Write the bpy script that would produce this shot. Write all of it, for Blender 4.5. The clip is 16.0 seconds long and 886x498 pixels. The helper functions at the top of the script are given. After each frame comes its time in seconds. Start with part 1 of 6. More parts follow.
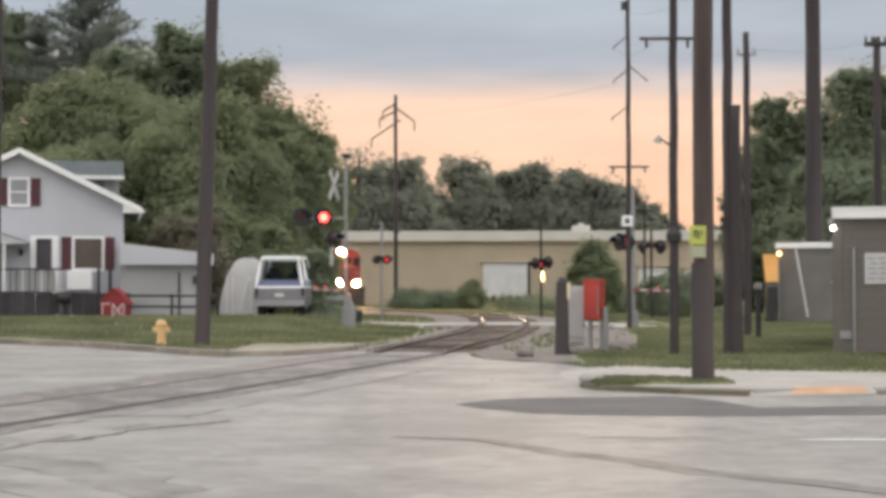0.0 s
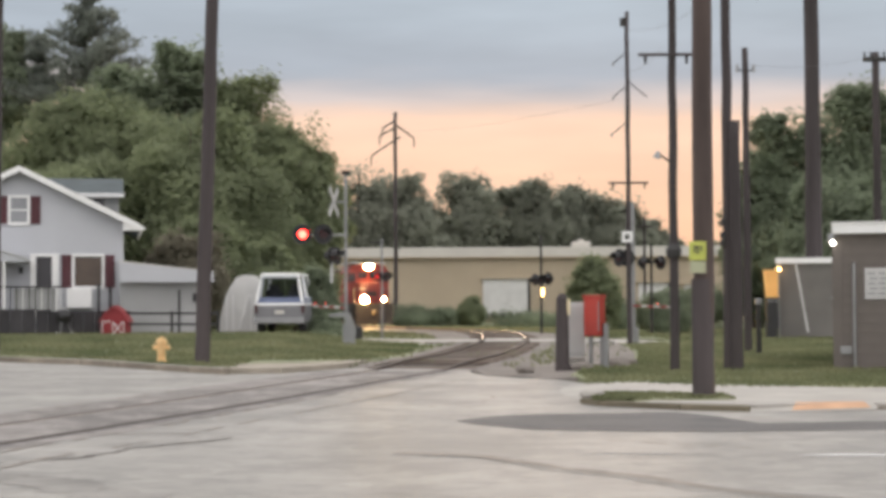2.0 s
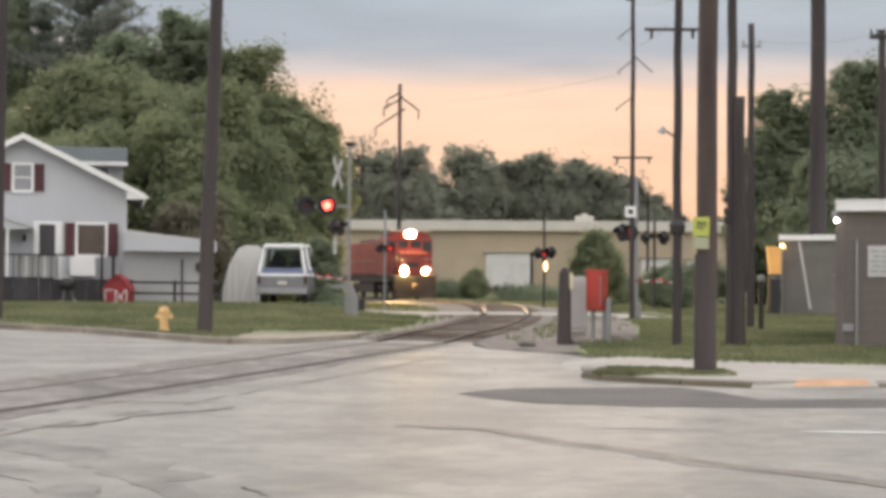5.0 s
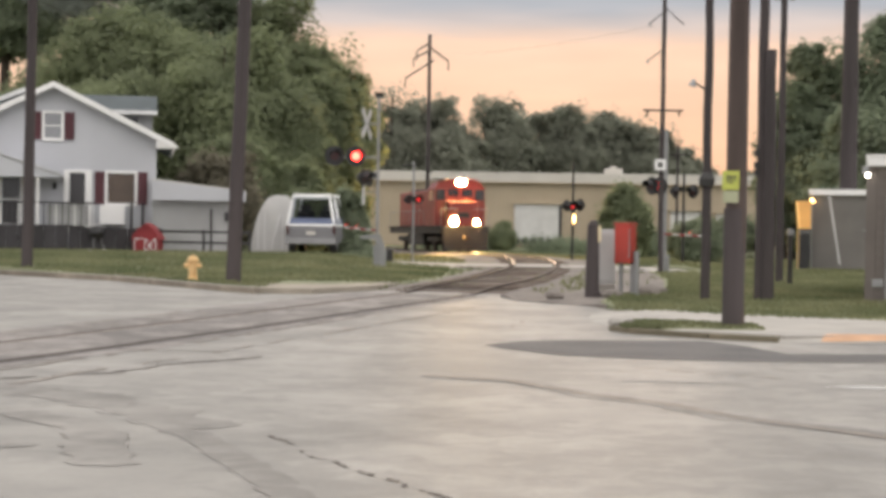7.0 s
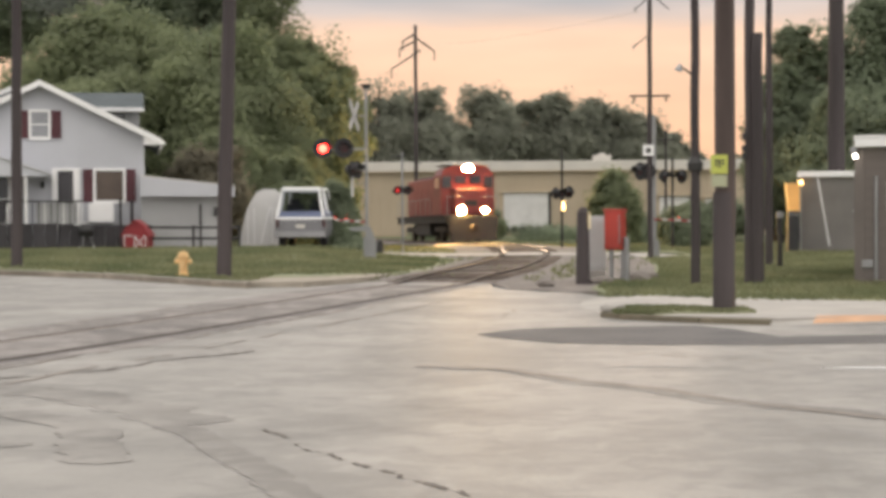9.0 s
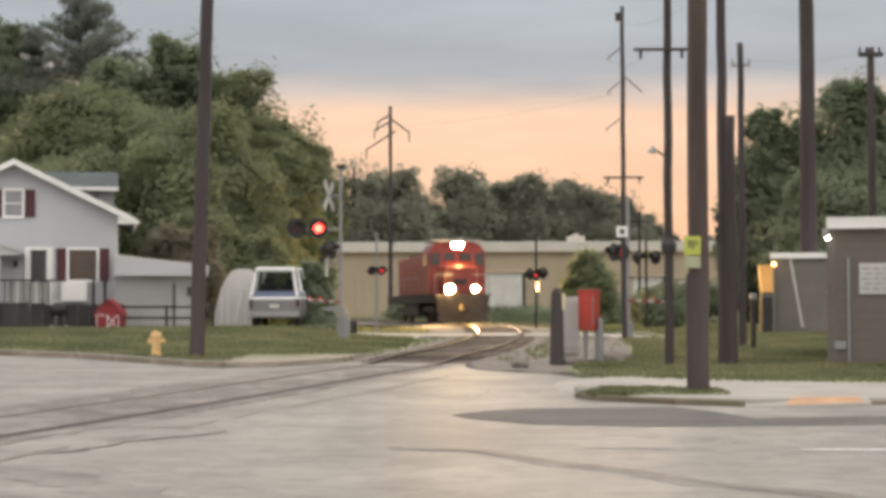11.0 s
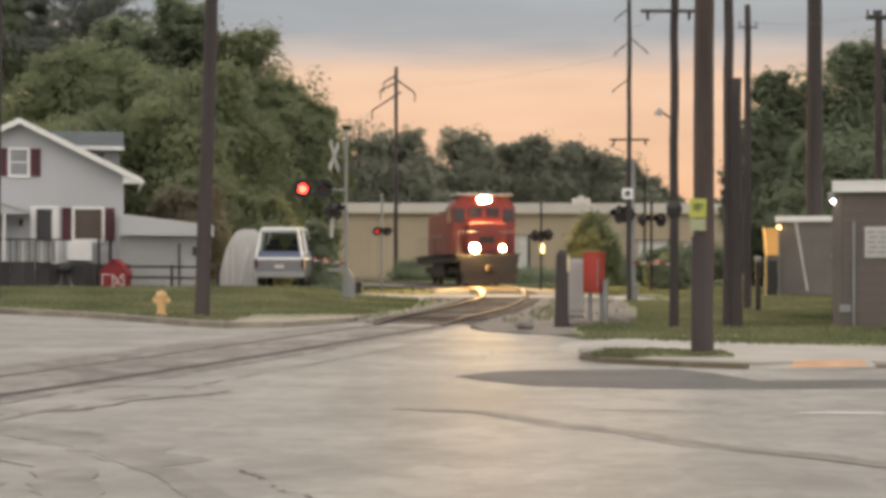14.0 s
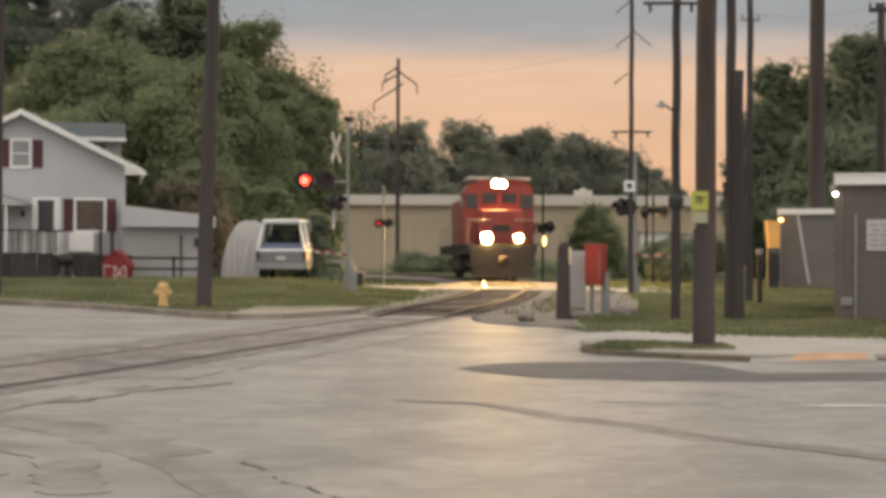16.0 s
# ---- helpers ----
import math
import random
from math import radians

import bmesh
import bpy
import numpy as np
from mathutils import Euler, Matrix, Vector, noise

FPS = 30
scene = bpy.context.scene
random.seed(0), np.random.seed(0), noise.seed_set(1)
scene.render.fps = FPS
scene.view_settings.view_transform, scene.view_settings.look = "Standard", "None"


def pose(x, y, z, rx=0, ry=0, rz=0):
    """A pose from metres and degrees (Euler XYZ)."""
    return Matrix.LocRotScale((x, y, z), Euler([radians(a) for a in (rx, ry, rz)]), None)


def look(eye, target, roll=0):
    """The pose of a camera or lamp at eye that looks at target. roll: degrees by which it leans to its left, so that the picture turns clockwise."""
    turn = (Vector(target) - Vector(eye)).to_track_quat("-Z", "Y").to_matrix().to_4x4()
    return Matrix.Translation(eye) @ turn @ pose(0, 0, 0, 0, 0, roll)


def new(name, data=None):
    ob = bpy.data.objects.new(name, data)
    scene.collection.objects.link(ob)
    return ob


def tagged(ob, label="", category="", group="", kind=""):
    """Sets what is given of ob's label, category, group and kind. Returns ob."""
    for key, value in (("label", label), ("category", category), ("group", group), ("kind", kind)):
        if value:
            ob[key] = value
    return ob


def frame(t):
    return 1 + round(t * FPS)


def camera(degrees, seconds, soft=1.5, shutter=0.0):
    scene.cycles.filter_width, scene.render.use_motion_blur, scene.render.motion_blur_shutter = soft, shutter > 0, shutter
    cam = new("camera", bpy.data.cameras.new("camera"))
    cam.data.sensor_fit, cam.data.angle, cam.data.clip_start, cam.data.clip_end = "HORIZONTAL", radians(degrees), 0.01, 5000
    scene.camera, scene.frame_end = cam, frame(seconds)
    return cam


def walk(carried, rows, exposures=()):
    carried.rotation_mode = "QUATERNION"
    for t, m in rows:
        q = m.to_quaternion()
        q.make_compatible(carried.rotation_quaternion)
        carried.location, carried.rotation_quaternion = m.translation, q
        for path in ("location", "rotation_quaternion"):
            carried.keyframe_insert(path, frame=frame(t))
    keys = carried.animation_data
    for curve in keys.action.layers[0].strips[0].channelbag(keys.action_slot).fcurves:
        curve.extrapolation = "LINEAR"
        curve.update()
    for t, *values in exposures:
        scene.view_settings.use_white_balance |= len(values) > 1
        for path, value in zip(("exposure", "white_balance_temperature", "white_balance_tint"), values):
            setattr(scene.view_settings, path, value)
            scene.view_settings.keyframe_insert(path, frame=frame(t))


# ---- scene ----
# ------------------------------------------------------------------ camera
cam = camera(31.0, 16.0, soft=4.0)
EYE = (0.0, 0.0, 1.5)
# seconds, turn to the right, tilt up, lean to the left (degrees)
AIM = [
    (0, -0.447, 1.232, -0.123), (0.5, 0.023, 1.772, -0.323), (1, -0.142, 1.012, -0.399), (1.5, 0.0, 1.358, 0.0),
    (2, -0.444, 1.825, -0.323), (2.5, -0.202, 2.073, -0.050), (3, 0.006, 0.960, 0.151), (3.5, -0.448, 1.693, -0.094),
    (4, -0.111, 0.292, 0.090), (4.3, -0.30, 0.85, 0.10), (6.2, -0.62, 0.75, 0.85), (6.5, -0.561, 0.439, 1.080), (7, -1.554, -0.906, 0.889),
    (7.5, -1.972, -0.811, 0.881), (8, -1.162, -1.031, 0.111), (8.5, -0.152, -0.340, -0.249),
    (9, -1.202, -1.257, -0.384), (9.5, -0.976, 0.032, -0.342), (9.7, -0.572, 0.447, -0.311),
    (11.8, -0.111, 1.713, -0.142), (12, -0.051, 1.627, -0.117), (12.5, -1.042, 2.455, 0.044),
    (13, -1.558, 1.436, 0.057), (13.5, -1.172, 1.068, 0.178), (14, -0.448, 0.230, 0.109),
    (14.5, -1.147, -1.339, -0.029), (15, -1.960, -0.823, 0.408), (15.5, -0.697, -0.044, -0.048),
    (16, -0.509, -0.059, 0.230)]


def aim(yaw, pitch, roll):
    y, p = radians(yaw), radians(pitch)
    way = Vector((math.sin(y) * math.cos(p), math.cos(y) * math.cos(p), math.sin(p)))
    return look(EYE, Vector(EYE) + way * 10, roll)


walk(cam, [(t, aim(a, b, c)) for t, a, b, c in AIM], exposures=[(0, 0.0, 6500, 10), (4, 0.03, 6550, 10), (7, 0.02, 6700, 10), (9.5, 0.02, 6850, 10), (12, -0.15, 6950, 10), (14, -0.24, 7050, 10), (15, -0.13, 7100, 10), (16, -0.42, 7150, 10)])

# ------------------------------------------------------------------ world and sun
world = bpy.data.worlds.new("dusk_sky")
scene.world = world
world.use_nodes = True


def build_sky():
    nt = world.node_tree
    nt.nodes.clear()
    nn, ln = nt.nodes.new, nt.links.new
    out, bg = nn("ShaderNodeOutputWorld"), nn("ShaderNodeBackground")
    tc, sep = nn("ShaderNodeTexCoord"), nn("ShaderNodeSeparateXYZ")
    ln(tc.outputs["Generated"], sep.inputs[0])
    # soft streaky clouds push the bands up and down
    mp = nn("ShaderNodeMapping")
    mp.inputs["Scale"].default_value = (2.2, 2.2, 14.0)
    ln(tc.outputs["Generated"], mp.inputs[0])
    ns = nn("ShaderNodeTexNoise")
    ns.inputs["Scale"].default_value, ns.inputs["Detail"].default_value, ns.inputs["Roughness"].default_value = 1.6, 5, 0.5
    ln(mp.outputs[0], ns.inputs[0])
    m1 = nn("ShaderNodeMath")
    m1.operation = "MULTIPLY_ADD"
    m1.inputs[1].default_value = 0.045
    ln(ns.outputs[0], m1.inputs[0])
    ln(sep.outputs["Z"], m1.inputs[2])
    m2 = nn("ShaderNodeMath")
    m2.operation = "SUBTRACT"
    m2.inputs[1].default_value = 0.0225
    tilt = nn("ShaderNodeMath")
    tilt.operation = "MULTIPLY_ADD"
    tilt.inputs[1].default_value = 0.04
    ln(sep.outputs["X"], tilt.inputs[0])
    ln(m1.outputs[0], tilt.inputs[2])
    ln(tilt.outputs[0], m2.inputs[0])
    ramp = nn("ShaderNodeValToRGB")
    cr = ramp.color_ramp
    stops = [(0.0, (0.95, 0.52, 0.33)), (0.03, (0.98, 0.58, 0.38)), (0.07, (1.0, 0.66, 0.47)), (0.113, (0.97, 0.69, 0.53)),
             (0.125, (0.68, 0.60, 0.58)), (0.138, (0.43, 0.475, 0.54)), (0.20, (0.475, 0.55, 0.62)), (0.5, (1.30, 1.30, 1.34)), (1.0, (1.65, 1.62, 1.62))]
    while len(cr.elements) < len(stops):
        cr.elements.new(0.5)
    for e, (p, c) in zip(cr.elements, stops):
        e.position, e.color = p, (*c, 1)
    ln(m2.outputs[0], ramp.inputs[0])
    # away from the sunset the low sky is a plain pale grey
    r2 = nn("ShaderNodeMapRange")
    r2.inputs["From Min"].default_value, r2.inputs["From Max"].default_value = -0.2, 0.6
    ln(sep.outputs["Y"], r2.inputs["Value"])
    east = nn("ShaderNodeValToRGB")
    er = east.color_ramp
    er.elements[0].color, er.elements[1].color = (1.14, 1.14, 1.19, 1), (1.75, 1.71, 1.69, 1)
    er.elements[1].position = 0.8
    ln(sep.outputs["Z"], east.inputs[0])
    mix = nn("ShaderNodeMix")
    mix.data_type = "RGBA"
    ln(r2.outputs[0], mix.inputs["Factor"])
    ln(east.outputs[0], mix.inputs["A"])
    ln(ramp.outputs[0], mix.inputs["B"])
    # fine mottling of the cloud deck
    n2 = nn("ShaderNodeTexNoise")
    n2.inputs["Scale"].default_value, n2.inputs["Detail"].default_value = 3.0, 6
    ln(mp.outputs[0], n2.inputs[0])
    mr = nn("ShaderNodeMapRange")
    mr.inputs["From Min"].default_value, mr.inputs["From Max"].default_value = 0.3, 0.7
    mr.inputs["To Min"].default_value, mr.inputs["To Max"].default_value = 0.92, 1.08
    ln(n2.outputs[0], mr.inputs["Value"])
    mul = nn("ShaderNodeVectorMath")
    mul.operation = "SCALE"
    ln(mix.outputs["Result"], mul.inputs[0])
    ln(mr.outputs[0], mul.inputs["Scale"])
    # the clear sky above the clouds adds a little
    sky = nn("ShaderNodeTexSky")
    sky.sky_type = "NISHITA"
    sky.sun_disc, sky.sun_elevation, sky.sun_rotation = False, radians(2.5), radians(8)
    sc = nn("ShaderNodeVectorMath")
    sc.operation = "SCALE"
    sc.inputs["Scale"].default_value = 0.002
    ln(sky.outputs[0], sc.inputs[0])
    add = nn("ShaderNodeVectorMath")
    ln(mul.outputs[0], add.inputs[0])
    ln(sc.outputs[0], add.inputs[1])
    ln(add.outputs[0], bg.inputs["Color"])
    bg.inputs["Strength"].default_value = 1.0
    ln(bg.outputs[0], out.inputs[0])


build_sky()
sun = new("sun", bpy.data.lights.new("sun", "SUN"))
sun.data.energy, sun.data.angle, sun.data.color = 0.5, radians(14), (1.0, 0.72, 0.5)
sun.matrix_world = look((6, 60, 6), (0, 0, 0))

# ------------------------------------------------------------------ materials


def material(name, colour, rough=0.8, metal=0.0, vary=0.25, scale=6.0, fine=60.0, bump=0.15, emit=0.0, tint=None, per_object=0.0, leaf=False, big=0.0, stretch=None):
    """A surface with stains at one scale and grain at another, both in metres of the world."""
    m = bpy.data.materials.new(name)
    m.use_nodes = True
    nt = m.node_tree
    nn, ln = nt.nodes.new, nt.links.new
    b = nt.nodes["Principled BSDF"]
    b.inputs["Roughness"].default_value, b.inputs["Metallic"].default_value = rough, metal
    tc = nn("ShaderNodeTexCoord")
    src = tc.outputs["Object"]
    if stretch:
        mp = nn("ShaderNodeMapping")
        mp.inputs["Scale"].default_value = stretch
        ln(src, mp.inputs[0])
        src = mp.outputs[0]
    n1, n2 = nn("ShaderNodeTexNoise"), nn("ShaderNodeTexNoise")
    n1.inputs["Scale"].default_value, n1.inputs["Detail"].default_value = scale * 0.2, 6
    n2.inputs["Scale"].default_value, n2.inputs["Detail"].default_value = fine, 4
    ln(src, n1.inputs[0])
    ln(src, n2.inputs[0])
    mx = nn("ShaderNodeMix")
    mx.data_type = "RGBA"
    dark = tuple(c * (1 - vary) for c in colour)
    lite = tuple(min(1, c * (1 + vary * 0.7)) for c in (tint or colour))
    mx.inputs["A"].default_value, mx.inputs["B"].default_value = (*dark, 1), (*lite, 1)
    av = nn("ShaderNodeMath")
    av.operation = "MULTIPLY_ADD"
    av.inputs[1].default_value = 0.4
    ln(n2.outputs[0], av.inputs[0])
    m6 = nn("ShaderNodeMapRange")
    m6.inputs["From Min"].default_value, m6.inputs["From Max"].default_value = 0.3, 0.7
    m6.inputs["To Min"].default_value, m6.inputs["To Max"].default_value = -0.1, 0.7
    ln(n1.outputs[0], m6.inputs["Value"])
    ln(m6.outputs[0], av.inputs[2])
    ln(av.outputs[0], mx.inputs["Factor"])
    col = mx.outputs["Result"]
    if per_object or leaf:
        hs = nn("ShaderNodeHueSaturation")
        if leaf:
            rnd = nn("ShaderNodeNewGeometry").outputs["Random Per Island"]
        else:
            rnd = nn("ShaderNodeObjectInfo").outputs["Random"]
        k = per_object or 0.11
        r = nn("ShaderNodeMapRange")
        r.inputs["To Min"].default_value, r.inputs["To Max"].default_value = 1 - k, 1 + k
        ln(rnd, r.inputs["Value"])
        ln(r.outputs[0], hs.inputs["Value"])
        ln(col, hs.inputs["Color"])
        col = hs.outputs[0]
    ln(col, b.inputs["Base Color"])
    if bump:
        bp = nn("ShaderNodeBump")
        bp.inputs["Strength"].default_value, bp.inputs["Distance"].default_value = bump, 0.02
        ln(n2.outputs[0], bp.inputs["Height"])
        ln(bp.outputs[0], b.inputs["Normal"])
    if leaf:
        tr, ms = nn("ShaderNodeBsdfTranslucent"), nn("ShaderNodeMixShader")
        ln(col, tr.inputs["Color"])
        ms.inputs[0].default_value = 0.55
        ln(b.outputs[0], ms.inputs[1])
        ln(tr.outputs[0], ms.inputs[2])
        ln(ms.outputs[0], nt.nodes["Material Output"].inputs[0])
    if big:
        # broad worn blotches and scuffs
        n3, n4 = nn("ShaderNodeTexNoise"), nn("ShaderNodeTexNoise")
        n3.inputs["Scale"].default_value, n3.inputs["Detail"].default_value, n3.inputs["Distortion"].default_value = 0.33, 7, 1.2
        n4.inputs["Scale"].default_value, n4.inputs["Detail"].default_value, n4.inputs["Distortion"].default_value = 3.1, 9, 0.8
        ad, rg, h2 = nn("ShaderNodeMath"), nn("ShaderNodeMapRange"), nn("ShaderNodeHueSaturation")
        ln(tc.outputs["Object"], n3.inputs[0])
        ln(tc.outputs["Object"], n4.inputs[0])
        ln(n3.outputs[0], ad.inputs[0])
        ln(n4.outputs[0], ad.inputs[1])
        rg.inputs["From Min"].default_value, rg.inputs["From Max"].default_value = 0.86, 1.12
        rg.inputs["To Min"].default_value, rg.inputs["To Max"].default_value = 1 - big, 1 + big * 0.5
        ln(ad.outputs[0], rg.inputs["Value"])
        ln(rg.outputs[0], h2.inputs["Value"])
        ln(col, h2.inputs["Color"])
        ln(h2.outputs[0], b.inputs["Base Color"])
    if emit:
        b.inputs["Emission Color"].default_value = (*colour, 1)
        b.inputs["Emission Strength"].default_value = emit
    return m


ASPHALT = material("worn_asphalt", (0.25, 0.237, 0.216), 0.62, vary=0.27, scale=3.5, fine=20, bump=0.25, tint=(0.26, 0.245, 0.223), big=0.17)
FADEDPAINT = material("faded_road_paint", (0.36, 0.35, 0.33), 0.8, vary=0.3, scale=8, fine=30)
PATCH = material("asphalt_patch", (0.108, 0.102, 0.098), 0.85, vary=0.25, scale=5, fine=60, bump=0.3)
STAIN = material("seam_edge_asphalt", (0.222, 0.208, 0.19), 0.68, vary=0.3, scale=6, fine=16, bump=0.25, big=0.2)
TAR = material("tar_seal", (0.205, 0.177, 0.152), 0.7, vary=0.4, scale=10, fine=30)
CRACK = material("dark_crack", (0.10, 0.085, 0.075), 0.9, vary=0.4, scale=14, fine=60)
CONCRETE = material("pale_concrete", (0.35, 0.328, 0.298), 0.85, vary=0.2, scale=5, fine=50, per_object=0.06)
GROOVE = material("dark_rail_groove", (0.05, 0.043, 0.038), 0.9, vary=0.4, scale=14, fine=60)
TANPATH = material("tan_footpath_concrete", (0.30, 0.265, 0.215), 0.9, vary=0.3, scale=8, fine=40)
KERB = material("kerb_concrete", (0.20, 0.172, 0.142), 0.88, vary=0.35, scale=9, fine=40, per_object=0.12)
MOSSKERB = material("mossy_kerb_concrete", (0.135, 0.125, 0.08), 0.92, vary=0.4, scale=12, fine=40, per_object=0.15, tint=(0.17, 0.14, 0.10))
PALEKERB = material("worn_pale_kerb", (0.22, 0.188, 0.15), 0.88, vary=0.4, scale=12, fine=40, per_object=0.2)
TACTILE = material("orange_paving", (0.55, 0.33, 0.20), 0.85, vary=0.25, scale=8, fine=60)
GRAVEL = material("track_ballast", (0.20, 0.176, 0.157), 0.95, vary=0.35, scale=6, fine=35, bump=0.8)
GRASS = material("lawn_grass", (0.175, 0.215, 0.105), 0.95, vary=0.4, scale=2.5, fine=25, bump=0.6, tint=(0.225, 0.222, 0.135))
BLADE = material("grass_blade", (0.172, 0.217, 0.104), 0.9, vary=0.4, scale=2.0, fine=12, bump=0, leaf=True, tint=(0.225, 0.222, 0.13))
FIELD = material("far_ground", (0.10, 0.11, 0.045), 0.95, vary=0.4, scale=0.5, fine=6, bump=0.3)
POLEWOOD = material("creosoted_wood", (0.060, 0.049, 0.049), 0.9, vary=0.4, scale=4, fine=30, bump=0.4, stretch=(3, 3, 0.25), per_object=0.2)
POLEPALE = material("weathered_pole_wood", (0.088, 0.064, 0.056), 0.9, vary=0.45, scale=6, fine=30, bump=0.4, stretch=(3, 3, 0.25), per_object=0.1)
STEELDARK = material("dark_steel", (0.05, 0.048, 0.047), 0.6, 0.5, vary=0.3, scale=6, fine=40, bump=0.1)
GALV = material("galvanised_steel", (0.30, 0.30, 0.30), 0.5, 0.6, vary=0.2, scale=6, fine=40, bump=0.05)
RAIL = material("rusty_rail", (0.07, 0.05, 0.04), 0.7, 0.3, vary=0.35, scale=8, fine=60)
# two copies of one rail head: bright for its glints, darkened for the rest
RAILTOP = material("glinting_rail_head", (0.55, 0.51, 0.47), 0.2, 1.0, vary=0.15, scale=8, fine=60, bump=0.05)
RAILDULL = material("dull_rail_head", (0.075, 0.06, 0.052), 0.6, 0.4, vary=0.3, scale=8, fine=60, bump=0.05)
TIE = material("track_tie_wood", (0.10, 0.075, 0.06), 0.95, vary=0.4, scale=8, fine=40, per_object=0.3)
WHITE = material("white_siding", (0.475, 0.482, 0.51), 0.7, vary=0.08, scale=3, fine=30, bump=0.05)
TRIMWHITE = material("white_trim_paint", (0.78, 0.77, 0.76), 0.6, vary=0.08, scale=5, fine=40, bump=0.03)
SHINGLE = material("grey_green_shingles", (0.075, 0.09, 0.095), 0.9, vary=0.3, scale=6, fine=50, bump=0.4)
SHUTTER = material("maroon_shutter_paint", (0.085, 0.022, 0.030), 0.6, vary=0.2, scale=6, fine=40)
GLASSDARK = material("dim_window_glass", (0.045, 0.042, 0.045), 0.12, vary=0.3, scale=2, fine=4, bump=0.0)
CURTAIN = material("pale_curtained_glass", (0.27, 0.275, 0.29), 0.2, vary=0.25, scale=6, fine=10, bump=0.0)
BRONZE = material("brown_curtained_glass", (0.085, 0.060, 0.045), 0.25, vary=0.35, scale=5, fine=8, bump=0.0)
GARAGEWALL = material("grey_garage_siding", (0.34, 0.34, 0.335), 0.8, vary=0.12, scale=4, fine=30)
BLACK = material("black_paint", (0.022, 0.021, 0.022), 0.55, vary=0.3, scale=8, fine=40)
DARKWOOD = material("dark_lattice_wood", (0.045, 0.042, 0.045), 0.9, vary=0.3, scale=8, fine=40, per_object=0.2)
TARP = material("white_sheet_metal", (0.62, 0.61, 0.59), 0.6, vary=0.12, scale=5, fine=25)
TANWALL = material("tan_metal_cladding", (0.42, 0.345, 0.25), 0.7, vary=0.1, scale=1.2, fine=10)
TANROOF = material("pale_metal_fascia", (0.56, 0.53, 0.48), 0.6, vary=0.1, scale=2, fine=20)
BRICKBROWN = material("brown_grey_masonry", (0.145, 0.125, 0.113), 0.9, vary=0.22, scale=5, fine=40, bump=0.3)
BLOCKGREY = material("grey_block_wall", (0.175, 0.164, 0.152), 0.9, vary=0.2, scale=4, fine=40, bump=0.3)
RED = material("red_box_paint", (0.42, 0.045, 0.030), 0.5, vary=0.25, scale=8, fine=40)
BARNRED = material("dark_red_board", (0.25, 0.025, 0.030), 0.7, vary=0.25, scale=8, fine=40)
YELLOW = material("faded_hydrant_yellow", (0.80, 0.53, 0.25), 0.6, vary=0.25, scale=14, fine=60)
SIGNYELLOW = material("fluorescent_sign_yellow", (0.44, 0.47, 0.09), 0.5, vary=0.12, scale=10, fine=40)
SIGNPALE = material("pale_placard", (0.36, 0.37, 0.24), 0.6, vary=0.12, scale=10, fine=40)
INK = material("sign_print", (0.06, 0.06, 0.05), 0.7, vary=0.2, scale=10, fine=40)
# orange paint, brightened in its colour for the headlight's glow on it
ORANGE = material("orange_paint_glow_in_colour", (0.92, 0.46, 0.14), 0.45, vary=0.2, scale=6, fine=40)
LOCO = material("crimson_red_engine_paint", (0.25, 0.045, 0.038), 0.5, vary=0.25, scale=5, fine=30)
LOCODARK = material("sooty_engine_frame", (0.04, 0.036, 0.034), 0.7, vary=0.3, scale=5, fine=30)
SUVWHITE = material("white_car_paint", (0.85, 0.85, 0.84), 0.35, vary=0.08, scale=4, fine=30, bump=0.02)
SUVBLUE = material("blue_grey_car_paint", (0.17, 0.20, 0.31), 0.35, 0.3, vary=0.15, scale=4, fine=30, bump=0.02)
# the lower body is a darker grey than the rest
SUVLOW = material("grey_lower_car_paint", (0.19, 0.188, 0.195), 0.5, 0.2, vary=0.2, scale=5, fine=30, bump=0.02)
RUBBER = material("black_rubber", (0.025, 0.024, 0.024), 0.9, vary=0.3, scale=8, fine=50)
BARK = material("tree_bark", (0.075, 0.058, 0.045), 0.95, vary=0.4, scale=8, fine=20, bump=0.6, stretch=(2, 2, 0.4))
LEAF = material("summer_leaves", (0.222, 0.258, 0.15), 0.75, vary=0.35, scale=1.2, fine=5, bump=0, leaf=True, tint=(0.266, 0.297, 0.167))
LEAFDARK = material("dark_leaves", (0.235, 0.275, 0.182), 0.8, vary=0.35, scale=1.2, fine=5, bump=0, leaf=True)
NEEDLE = material("pine_needles", (0.205, 0.225, 0.195), 0.8, vary=0.35, scale=1.5, fine=6, bump=0, leaf=True)
LEAFBROWN = material("dry_brownish_leaves", (0.22, 0.20, 0.145), 0.85, vary=0.3, scale=1.2, fine=5, bump=0, leaf=True)
# the distance haze is put into this leaf colour, paler and greyer than LEAF
FARLEAF = material("far_leaves_haze_in_colour", (0.31, 0.322, 0.255), 0.85, vary=0.3, scale=0.6, fine=3, bump=0, leaf=True)
WIRE = material("power_cable", (0.03, 0.03, 0.03), 0.6, vary=0.1)
LENSRED = material("lit_red_lens", (1.0, 0.022, 0.015), 0.3, emit=36.0, vary=0.0, bump=0)
LENSFAR = material("small_lit_red_lens", (1.0, 0.03, 0.03), 0.3, emit=0.5, vary=0.0, bump=0)
LENSDIM = material("dark_red_lens", (0.05, 0.008, 0.008), 0.35, vary=0.1, bump=0)
HEADLIGHT = material("headlight_lens", (1.0, 0.62, 0.22), 0.3, emit=3600.0, vary=0.0, bump=0)
LAMPWHITE = material("cool_lamp_glass", (1.0, 0.95, 0.85), 0.3, emit=14.0, vary=0.0, bump=0)
